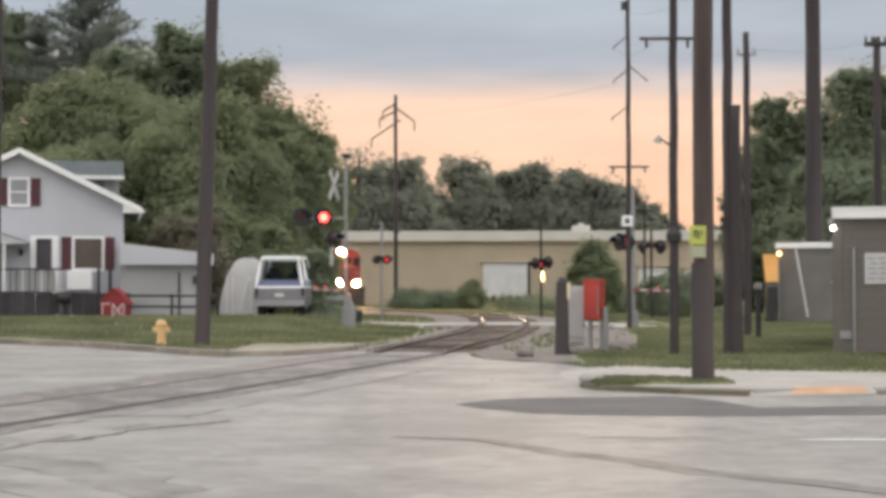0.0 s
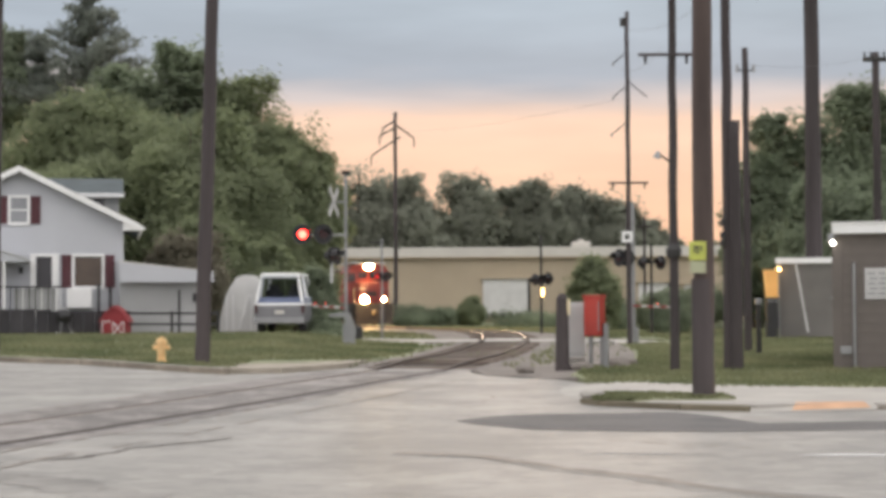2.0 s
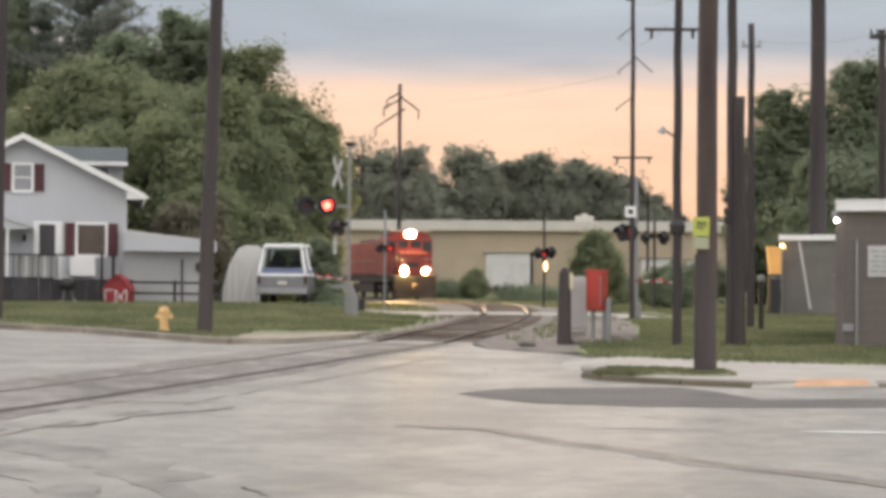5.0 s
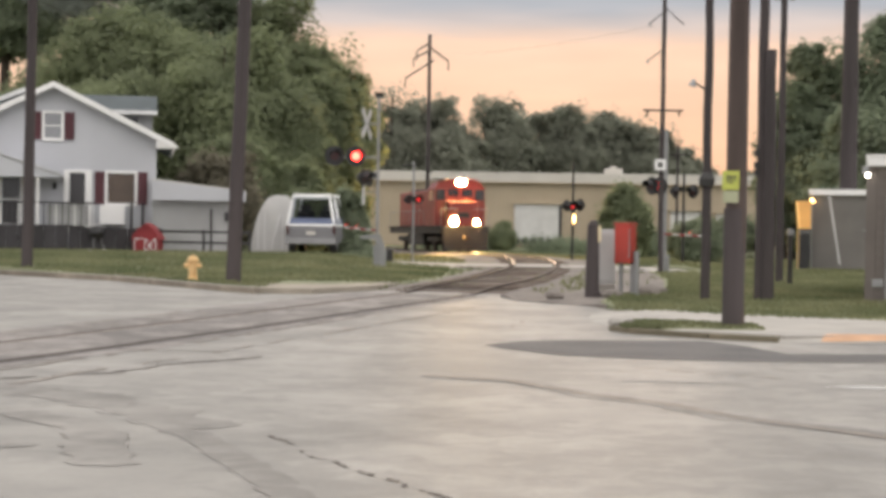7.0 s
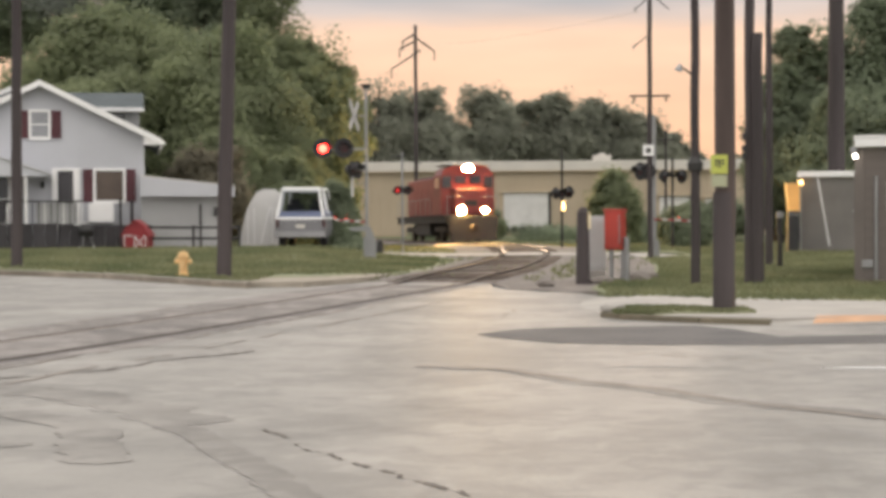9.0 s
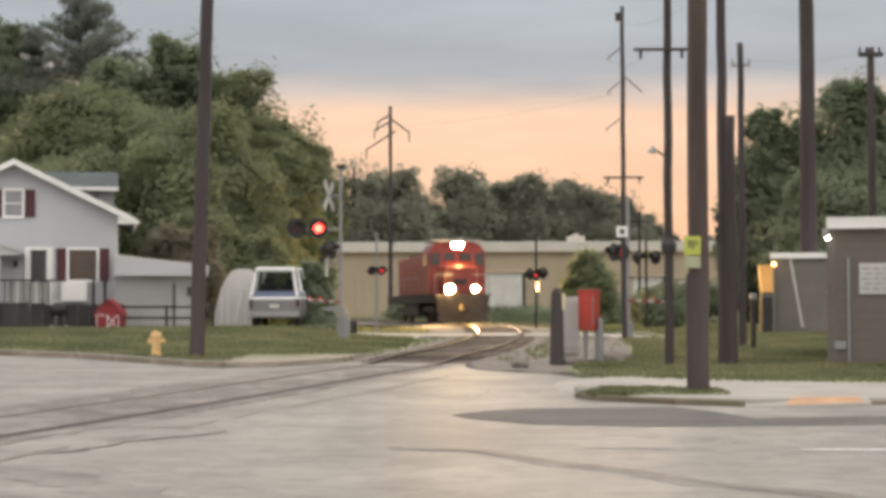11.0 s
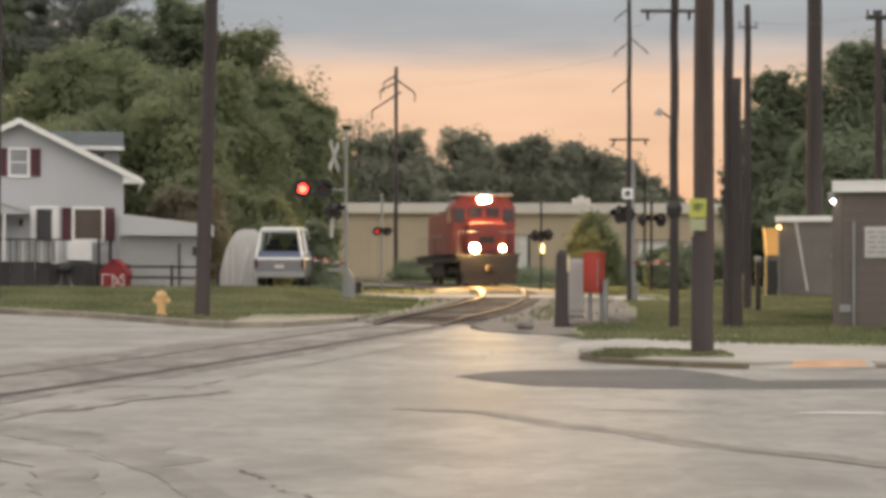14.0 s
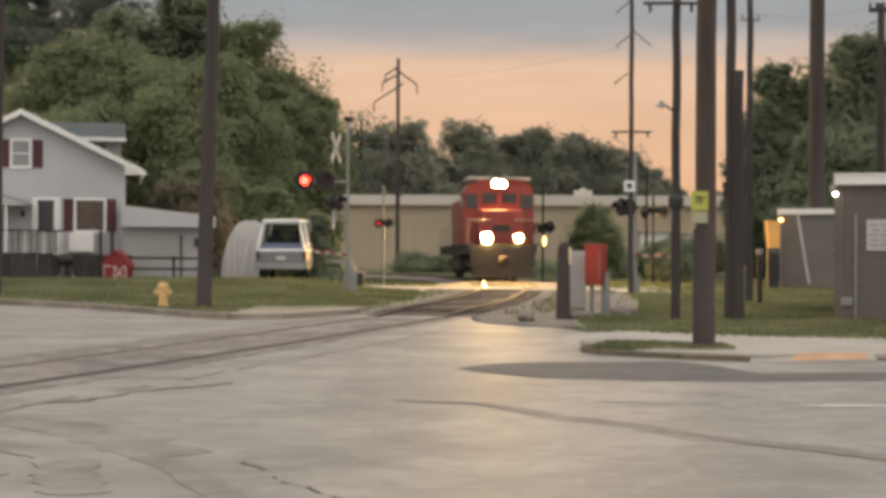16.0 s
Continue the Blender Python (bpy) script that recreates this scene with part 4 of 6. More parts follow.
def siding(x0, x1, z0, zf, y, parent, mat, step=0.2):
    """Lapped boards across a front wall; zf(x) is the top edge."""
    z = z0
    while True:
        lo, hi = x0, x1
        # keep a board inside the gable
        while lo < hi and zf(lo) < z + 0.02:
            lo += 0.05
        while hi > lo and zf(hi) < z + 0.02:
            hi -= 0.05
        if hi - lo < 0.15:
            break
        bm = bmesh.new()
        a = [bm.verts.new(p) for p in ((lo, y - 0.014, z), (hi, y - 0.014, z), (hi, y - 0.004, z + step), (lo, y - 0.004, z + step), (lo, y, z), (hi, y, z))]
        bm.faces.new((a[0], a[1], a[2], a[3]))
        bm.faces.new((a[4], a[5], a[1], a[0]))
        part("siding_board", bm, mat, parent)
        z += step


def window(parent, x, y, z, w, h, glass, shutters=0.0, bars=1):
    """A framed window in a front wall; its frame stands proud and its pane is set back."""
    f = part("window", box((w, 0.03, h), (x, y - 0.012, z)), glass, parent)
    for dx, dz, sx, sz in ((-w / 2 - 0.04, 0, 0.09, h + 0.16), (w / 2 + 0.04, 0, 0.09, h + 0.16), (0, h / 2 + 0.04, w, 0.09), (0, -h / 2 - 0.05, w + 0.04, 0.11)):
        part("frame", box((sx, 0.09, sz), (x + dx, y - 0.04, z + dz), 0.008), TRIMWHITE, f)
    for k in range(bars):
        part("sash_bar", box((w, 0.05, 0.045), (x, y - 0.03, z - h / 2 + h * (k + 1) / (bars + 1))), TRIMWHITE, f)
    if shutters:
        for s in (-1, 1):
            cx = x + s * (w / 2 + 0.09 + shutters / 2)
            sh = part("shutter", box((shutters, 0.05, h + 0.1), (cx, y - 0.03, z), 0.006), SHUTTER, parent, "maroon louvred shutter")
            for k in range(9):
                part("slat", box((shutters - 0.08, 0.012, (h - 0.1) / 12), (cx, y - 0.06, z - h / 2 + 0.1 + (h - 0.1) * k / 9)), SHUTTER, sh)
    return f


def house():
    # its front faces the street; the ground there stands 0.4 m above the road
    t = thing("house", Matrix.Translation((-14.73, 53.88, 0.38)) @ Matrix.Rotation(0.21, 4, "Z"), "white clapboard cottage with maroon shutters and a grey-green roof", "house")
    hw, D, eave, peak = 3.44, 9.5, 3.86, 5.53
    slope = (peak - eave) / hw * 1.0
    top = lambda x: peak - slope * abs(x)
    part("wall", prism([(-hw, -0.3), (hw, -0.3), (hw, top(hw)), (0, peak), (-hw, top(hw))], D), WHITE, t)
    siding(-hw, hw, 0.3, top, 0.0, t, WHITE)
    # roof slabs with white bargeboards
    for s in (-1, 1):
        e = hw + 0.58
        zt = lambda x: peak + 0.02 - slope * x
        bm = prism([(0, zt(0)), (s * e, zt(e)), (s * e, zt(e) + 0.12), (0, zt(0) + 0.14)], D + 0.7, Matrix.Translation((0, -0.4, 0)))
        part("roof", bm, SHINGLE, t)
        bm = prism([(0, zt(0) - 0.03), (s * e, zt(e) - 0.06), (s * e, zt(e) + 0.15), (0, zt(0) + 0.17)], 0.05, Matrix.Translation((0, -0.455, 0)))
        part("bargeboard", bm, TRIMWHITE, t, "white painted bargeboard")
        part("soffit", box((0.72, 0.42, 0.05), (s * (hw + 0.36), -0.2, zt(e) + 0.0)), TRIMWHITE, t)
        part("eave_return", prism([(s * (hw - 0.02), zt(e) - 0.05), (s * (e - 0.05), zt(e) - 0.05), (s * e, zt(e) + 0.02), (s * (hw - 0.02), zt(hw) - 0.01)], 0.35, Matrix.Translation((0, -0.40, 0))), TRIMWHITE, t)
        part("gutter", box((0.1, D + 0.7, 0.11), (s * (e + 0.03), D / 2 - 0.05, zt(e) + 0.05), 0.02), TRIMWHITE, t)
    # a shed dormer on one slope, a raised slab of roof on the other
    dm = part("dormer", box((2.2, 3.0, 1.0), (2.2, 3.9, 4.36)), GARAGEWALL, t)
    bm = bmesh.new()
    low = [bm.verts.new((x, y, z)) for x, y, z in ((0.5, 2.0, 4.86), (3.45, 2.0, 4.86), (3.45, 4.4, 5.56), (0.5, 4.4, 5.56))]
    high = [bm.verts.new(v.co + Vector((0, 0, 0.1))) for v in low]
    bm.faces.new(low[::-1])
    bm.faces.new(high)
    for k in range(4):
        bm.faces.new((low[k], low[(k + 1) % 4], high[(k + 1) % 4], high[k]))
    bmesh.ops.recalc_face_normals(bm, faces=bm.faces)
    part("dormer_roof", bm, SHINGLE, dm)
    part("fascia", box((2.98, 0.06, 0.13), (1.97, 1.97, 4.89), 0.01), TRIMWHITE, dm)
    part("dormer_window", box((0.45, 0.04, 0.4), (2.55, 2.385, 4.56)), GLASSDARK, dm)
    rs = part("raised_roof", prism([(-0.9, top(0.9)), (-0.9, top(0.9) + 0.5), (-4.0, top(4.0) + 0.72), (-4.0, top(4.0))], 3.4, Matrix.Translation((0, 1.2, 0))), SHINGLE, t)
    part("bargeboard", prism([(-0.9, top(0.9) + 0.42), (-0.9, top(0.9) + 0.58), (-4.1, top(4.1) + 0.82), (-4.1, top(4.1) + 0.66)], 0.06, Matrix.Translation((0, 1.14, 0))), TRIMWHITE, rs)
    # openings
    window(t, -0.03, 0.0, 4.24, 0.56, 0.84, CURTAIN, 0.34)
    window(t, 2.26, 0.0, 2.16, 0.92, 1.02, BRONZE, 0.33, 0)
    window(t, -1.38, 0.0, 1.72, 0.60, 1.65, GLASSDARK, 0, 1)
    window(t, -2.14, 0.0, 1.72, 0.60, 1.65, GLASSDARK, 0, 1)
    d = part("door", box((0.52, 0.05, 1.95), (0.80, -0.02, 1.68), 0.01), GLASSDARK, t, "dark screen door with a white frame")
    for dx, dz, sx, sz in ((-0.36, 0, 0.19, 2.15), (0.37, 0, 0.22, 2.15), (0, 1.03, 0.54, 0.1)):
        part("frame", box((sx, 0.1, sz), (0.80 + dx, -0.05, 1.68 + dz), 0.01), TRIMWHITE, d)
    part("window_box", box((0.84, 0.45, 0.66), (1.98, -0.4, 1.25), 0.03), TRIMWHITE, t, "white box below the window")
    # porch: deck, posts, railing, dark skirting, awning
    pr = part("porch_deck", box((3.9, 1.7, 0.12), (-1.5, -0.86, 0.42), 0.01), DARKWOOD, t)
    for k in range(10):
        part("skirt_board", box((0.392, 0.04, 0.98), (-3.2 + k * 0.40, -1.74, 0.40), 0.006), DARKWOOD, pr)
    for k in range(8):
        part("skirt_board", box((0.374, 0.04, 0.92), (0.80 + k * 0.38, -1.60, 0.36), 0.006), DARKWOOD, t)
    rl = part("porch_rail", box((4.9, 0.06, 0.06), (-1.0, -1.7, 1.62), 0.008), DARKWOOD, t)
    for k in range(25):
        part("baluster", box((0.03, 0.03, 0.75), (-3.4 + k * 0.2, -1.7, 1.23)), DARKWOOD if k % 3 else TRIMWHITE, rl)
    for x in (-3.3, -0.40):
        part("porch_post", cyl(0.045, 0.045, (x, -1.7, -0.3), (x, -1.7, 2.45), 8), TRIMWHITE, t)
    part("awning", prism([(-3.6, 2.45), (0.3, 2.45), (0.35, 2.52), (-0.35, 2.85), (-1.6, 3.18), (-2.9, 2.85), (-3.65, 2.52)], 1.7, Matrix.Translation((0, -1.75, 0))), WHITE, t, "light grey porch awning")
    part("post", box((0.12, 0.12, 1.5), (3.0, -0.5, 0.9), 0.01), DARKWOOD, t)
    part("post", box((0.10, 0.12, 1.6), (2.62, -0.6, 0.9), 0.01), DARKWOOD, t)
    for s in (-1, 1):
        part("awning_edge", cyl(0.03, 0.03, (-1.6, -1.77, 3.18), (-1.6 + s * 2.0, -1.77, 2.5), 6), GARAGEWALL, t)
    part("porch_panel", box((1.3, 0.05, 0.70), (0.55, -1.55, 1.22), 0.01), GARAGEWALL, t, "light grey porch panel")
    part("porch_lamp", box((0.12, 0.14, 0.22), (0.05, -0.1, 2.2), 0.02), BLACK, t)

    g = thing("garage", Matrix.Translation((-11.36, 53.9, 0.38)) @ Matrix.Rotation(0.19, 4, "Z"), "low grey lean-to garage with a white roof edge", "garage")
    part("wall", box((2.9, 5.5, 2.2), (1.47, 2.9, 0.75)), GARAGEWALL, g)
    siding(0.02, 2.92, -0.2, lambda x: 1.80, 0.15, g, GARAGEWALL, 0.22)
    part("roof", prism([(0.0, 2.42), (3.15, 2.08), (3.15, 2.14), (0.0, 2.50)], 6.0, Matrix.Translation((0, -0.15, 0))), TANROOF, g)
    part("fascia", prism([(0.0, 1.78), (3.15, 1.76), (3.15, 2.12), (0.0, 2.46)], 0.06, Matrix.Translation((0, -0.2, 0))), WHITE, g)
    part("door_post", box((0.06, 0.05, 1.6), (2.0, 0.10, 0.7)), DARKWOOD, g)
    part("wall_lamp", box((0.2, 0.1, 0.3), (2.55, 0.08, 1.25), 0.02), DARKWOOD, g)

    f = thing("pipe_fence", Matrix.Translation((-10.9, 52.6, 0.38)), "low black pipe fence in front of the garage", "fence")
    for h in (0.38, 0.74):
        part("rail", cyl(0.04, 0.04, (0, 0, h), (3.1, 0, h - 0.02), 8), BLACK, f)
    for k in range(3):
        part("post", cyl(0.045, 0.045, (0.02 + k * 1.53, 0, -0.2), (0.02 + k * 1.53, 0, 0.8), 8), BLACK, f)

    b = thing("play_barn", Matrix.Translation((-11.15, 52.0, 0.36)), "small red wooden toy barn with white crossed trim", "playhouse")
    part("body", prism([(-0.42, 0), (0.42, 0), (0.42, 0.5), (0.25, 0.76), (0, 0.95), (-0.25, 0.76), (-0.42, 0.5)], 0.8), BARNRED, b)
    part("roof", prism([(-0.49, 0.47), (-0.29, 0.80), (0, 1.02), (0.29, 0.80), (0.49, 0.47), (0.43, 0.47), (0.255, 0.765), (0, 0.955), (-0.255, 0.765), (-0.43, 0.47)], 0.9, Matrix.Translation((0, -0.05, 0))), BARNRED, b)
    for p, q in (((-0.02, 0.06), (0.30, 0.5)), ((0.30, 0.06), (-0.02, 0.5)), ((-0.02, 0.06), (-0.02, 0.5)), ((0.34, 0.06), (0.34, 0.5)), ((-0.36, 0.06), (-0.36, 0.5)), ((-0.36, 0.5), (-0.1, 0.5))):
        part("trim_board", cyl(0.014, 0.014, (p[0], -0.02, p[1]), (q[0], -0.02, q[1]), 6), TRIMWHITE, b)

    # a kettle grill on wheels by the porch
    k = thing("kettle_grill", Matrix.Translation((-12.9, 52.5, 0.36)), "black kettle grill on thin legs by the porch", "grill")
    bm = bmesh.new()
    bmesh.ops.create_uvsphere(bm, u_segments=16, v_segments=10, radius=0.27, matrix=Matrix.Translation((0, 0, 0.68)) @ Matrix.Diagonal((1, 1, 0.8, 1)))
    part("bowl", bm, BLACK, k, smooth=True)
    for a in (0.3, 2.4, 4.5):
        part("leg", cyl(0.014, 0.014, (0.12 * math.cos(a), 0.12 * math.sin(a), 0.55), (0.27 * math.cos(a), 0.27 * math.sin(a), 0.0), 6), GALV, k)
    for s in (-1, 1):
        part("wheel", cyl(0.08, 0.08, (s * 0.24 - 0.02, 0.1, 0.08), (s * 0.24 + 0.02, 0.1, 0.08), 12), TRIMWHITE, k)
    part("handle", cyl(0.015, 0.015, (-0.08, -0.02, 0.93), (0.08, -0.02, 0.93), 6), TRIMWHITE, k)


def shed_and_suv():
    s = thing("garden_shed", Matrix.Translation((-7.75, 57.2, 0.36)) @ Matrix.Rotation(0.1, 4, "Z"), "white sheet metal shed with a rounded roof", "shed")
    out = [(-0.78, 0), (0.74, 0), (0.74, 1.9), (0.55, 2.06), (0.15, 2.08), (-0.12, 1.98), (-0.36, 1.6), (-0.55, 1.1)]
    part("shell", prism(out, 2.6), TARP, s)
    part("door", box((0.5, 0.04, 1.45), (0.1, -0.03, 0.78), 0.01), TARP, s)
    part("brace", cyl(0.03, 0.03, (0.02, -0.06, 0.15), (0.34, -0.06, 1.4), 6), TRIMWHITE, s)
    for x in (-0.45, -0.22, 0.42, 0.6):
        part("rib", box((0.05, 0.03, 1.3), (x, -0.02, 0.75)), TRIMWHITE, s)

    v = thing("parked_suv", Matrix.Translation((-6.10, 55.3, 0.36)) @ Matrix.Rotation(-0.01, 4, "Z"), "old white and blue-grey sport utility vehicle parked tail out", "car")
    # seen from its tail: x across, y forwards
    W = 0.86
    part("body", prism([(-W, 0.38), (W, 0.38), (W + 0.02, 0.70), (W, 1.0), (-W, 1.0), (-W - 0.02, 0.70)], 4.5), SUVLOW, v)
    part("belt", box((2 * W + 0.06, 4.52, 0.09), (0, 2.24, 1.02), 0.02), SUVWHITE, v)
    part("upper_body", box((2 * W - 0.02, 4.3, 0.22), (0, 2.26, 1.16), 0.03), SUVBLUE, v)
    roof = box((1.30, 2.7, 0.07), (0, 1.75, 2.07), 0.03)
    part("roof", roof, SUVWHITE, v)
    for yy, nm in ((0.05, "rear_window"), (2.95, "windscreen")):
        part(nm, prism([(-W + 0.12, 1.27), (W - 0.12, 1.27), (0.62, 2.0), (-0.62, 2.0)], 0.012, Matrix.Translation((0, yy, 0))), GLASS, v, "tinted clear window")
    for yy in (1.3, 2.3):
        for xx in (-0.4, 0.4):
            st = part("seat", box((0.5, 0.16, 0.75), (xx, yy, 1.15), 0.06), RUBBER, v)
            part("headrest", box((0.26, 0.1, 0.2), (xx, yy, 1.62), 0.04), RUBBER, st)
    for s2 in (-1, 1):
        part("rear_pillar", cyl(0.06, 0.05, (s2 * (W - 0.06), 0.0, 1.10), (s2 * 0.62, 0.12, 2.05), 8), SUVWHITE, v)
        part("side_pillar", cyl(0.06, 0.06, (s2 * (W - 0.02), 1.1, 1.14), (s2 * 0.67, 1.1, 2.06), 8), SUVWHITE, v)
        part("front_pillar", cyl(0.05, 0.05, (s2 * (W - 0.02), 3.3, 1.14), (s2 * 0.66, 2.7, 2.06), 8), SUVWHITE, v)
        part("tail_lamp", box((0.10, 0.05, 0.28), (s2 * (W - 0.05), -0.02, 0.86), 0.015), LENSDIM, v, "dull red tail lamp")
        for yy in (0.9, 3.6):
            w = part("wheel", cyl(0.35, 0.35, (s2 * 0.62, yy, 0.35), (s2 * 0.84, yy, 0.35), 20), RUBBER, v)
            part("rim", cyl(0.2, 0.2, (s2 * 0.80, yy, 0.35), (s2 * 0.85, yy, 0.35), 16), GALV, w)
    part("rear_frame", box((1.26, 0.08, 0.17), (0, 0.10, 2.0), 0.03), SUVWHITE, v)
    part("tailgate", box((1.5, 0.05, 0.42), (0, -0.02, 0.74), 0.02), SUVLOW, v)
    part("bumper", box((1.76, 0.18, 0.2), (0, -0.08, 0.46), 0.03), GALV, v, "dull metal bumper")
    part("plate_bar", box((0.32, 0.02, 0.12), (0, -0.06, 0.75)), TANROOF, v)
    part("bonnet", box((1.6, 1.3, 0.12), (0, 3.9, 1.14), 0.05), SUVBLUE, v)


# ------------------------------------------------------------------ right-hand buildings


def right_buildings():
    a = math.atan2(7.58, 32.2)
    t = thing("masonry_building", Matrix.Translation((7.58, 32.2, 0.0)) @ Matrix.Rotation(-a, 4, "Z"), "low brown-grey masonry building with a white roof edge", "building")
    part("wall", box((11, 7, 2.9), (5.5, 3.5, 1.35)), BLOCKMORTAR, t)
    # courses of blocks on the front
    me = bpy.data.meshes.new("block")
    bm = box((0.3985, 0.03, 0.1985), bevel=0.002)
    bm.to_mesh(me)
    bm.free()
    me.materials.append(BRICKBROWN)
    for r in range(14):
        for c in range(14):
            ob = new("block", me)
            ob.parent = t
            ob.location = (0.2 + c * 0.4 + (0.2 if r % 2 else 0.0), -0.008, 0.1 + r * 0.2)
    part("corner_pier", box((0.2, 0.05, 2.8), (0.1, -0.02, 1.4), 0.01), BRICKBROWN, t)
    f = part("fascia", box((11.15, 7.3, 0.20), (5.58, 3.45, 2.88), 0.015), TRIMWHITE, t, "white metal roof edge")
    part("drip_edge", box((11.19, 7.34, 0.04), (5.58, 3.45, 2.99)), TRIMWHITE, f)
    part("downpipe", cyl(0.03, 0.03, (0.42, -0.06, 0.0), (0.42, -0.06, 2.2), 8), GALV, t)
    lamp = part("wall_lamp", box((0.13, 0.14, 0.16), (-0.02, -0.13, 2.70), 0.02), GALV, t)
    bm = bmesh.new()
    bmesh.ops.create_uvsphere(bm, u_segments=12, v_segments=8, radius=0.045, matrix=Matrix.Translation((0.02, -0.17, 2.60)))
    part("bulb", bm, LAMPWHITE, lamp, "lit white bulb")
    s = part("notice_board", box((0.70, 0.03, 0.62), (0.98, -0.045, 1.78), 0.006), GALVPALE, t, "white notice board with unreadable grey print")
    for k in range(5):
        for j in range(3):
            part("print_bar", box((0.15, 0.006, 0.035), (0.76 + j * 0.2 + (k % 2) * 0.04, -0.064, 1.98 - k * 0.10)), PRINTGREY, s)
    part("vent", box((0.22, 0.06, 0.16), (0.25, -0.04, 0.45), 0.01), GALV, t)

    t = thing("block_building", Matrix.Translation((11.5, 57.0, 0.0)) @ Matrix.Rotation(-0.20, 4, "Z"), "low grey block building with a pale roof edge", "building")
    part("wall", box((9, 7, 3.0), (4.5, 3.5, 1.25)), BLOCKGREY, t)
    part("fascia", box((9.2, 7.2, 0.20), (4.5, 3.45, 2.82), 0.015), TRIMWHITE, t)
    part("pipe", cyl(0.04, 0.04, (0.6, -0.3, 2.7), (1.0, -0.6, 0.3), 8), GALVPALE, t)
    part("corner_flashing", box((0.06, 0.08, 2.6), (0.02, -0.03, 1.4), 0.01), GALV, t)
    part("wall_lamp", box((0.15, 0.12, 0.12), (0.02, -0.1, 2.52), 0.02), LAMPWARM, t, "lit warm wall lamp")
    part("meter", cyl(0.16, 0.16, (2.2, -0.02, 1.62), (2.2, -0.12, 1.62), 14), GALV, t)
    part("meter_arm", box((0.4, 0.06, 0.05), (2.0, -0.05, 1.5)), GALV, t)

    c = thing("orange_cabinet", Matrix.Translation((11.12, 56.4, 0.0)), "tall cabinet with an orange upper half", "cabinet")
    part("body", box((0.38, 0.4, 1.5), (0, 0, 0.77), 0.02), BLACK, c)
    part("upper_case", prism([(-0.16, 1.52), (0.21, 1.52), (0.21, 2.44), (-0.25, 2.44)], 0.4, Matrix.Translation((0, -0.2, 0))), ORANGE, c, "orange painted upper case, headlight glow in its colour")
    part("cap", box((0.49, 0.43, 0.06), (-0.02, 0, 2.46), 0.015), ORANGE, c)
    for k in range(3):
        part("latch", box((0.05, 0.03, 0.12), (-0.12 + k * 0.12, -0.22, 1.4)), GALV, c)

    # slim grey post in the grass
    p = thing("grey_post", Matrix.Translation((7.75, 41.0, 0.03)), "slim grey metal post in the grass", "post")
    part("shaft", box((0.13, 0.13, 1.35), (0, 0, 0.65), 0.02), STEELDARK, p)
    part("cap", box((0.17, 0.17, 0.16), (0, 0, 1.38), 0.03), GALV, p)


BLOCKMORTAR = material("grey_mortar", (0.142, 0.122, 0.11), 0.95, vary=0.2, scale=6, fine=50)
PRINTGREY = material("faded_print", (0.27, 0.27, 0.28), 0.8, vary=0.1)


def warehouse():
    t = thing("warehouse", Matrix.Translation((-13.0, 140.0, -0.45)), "long low tan metal warehouse with a pale roof edge", "warehouse")
    L, H = 50.0, 6.15
    part("wall", box((L, 25, H), (L / 2, 12.5, H / 2 - 0.1)), TANWALL, t)
    # wall ribs
    for k in range(65):
        part("wall_panel", box((L / 65 - 0.05, 0.05, H - 0.9), (L / 65 * (k + 0.5), -0.03, (H - 0.9) / 2), 0.012), TANWALL, t)
    part("fascia", box((L + 0.6, 25.6, 0.85), (L / 2, 12.4, H - 0.05), 0.03), TANROOF, t, "pale metal roof edge")
    part("fascia_line", box((L + 0.64, 0.1, 0.12), (L / 2, -0.42, H - 0.5)), TANWALL, t)
    for x, w, h in ((15.4, 3.9, 3.2), (29.0, 2.6, 2.8), (33.0, 2.2, 2.6)):
        d = part("loading_door", box((w, 0.08, h), (x + w / 2, -0.09, h / 2 + 0.55), 0.02), TARP, t, "white roll-up loading door")
        for k in range(7):
            part("door_slat", box((w - 0.1, 0.03, h / 7 - 0.06), (x + w / 2, -0.14, 0.6 + h * (k + 0.5) / 7)), TARP, d)
        part("door_hood", box((w + 0.5, 0.35, 0.25), (x + w / 2, -0.2, h + 0.68), 0.03), TANWALL, d)
        part("door_jamb", box((0.22, 0.2, h + 0.3), (x + w + 0.12, -0.1, h / 2 + 0.4)), DARKWOOD, d)
    for k in range(5):
        part("dock_bumper", box((0.55, 0.25, 0.5), (15.6 + k * 0.72, -0.25, 0.55), 0.05), BLACK, t)
    part("roof_vent", box((1.6, 1.2, 0.75), (24.3, 4, H + 0.6), 0.05), TANROOF, t)
    part("roof_vent_cap", box((0.5, 0.5, 0.9), (24.3, 4, H + 0.75), 0.05), TANROOF, t)


# ------------------------------------------------------------------ crossing signals and track-side boxes
FLASH = []


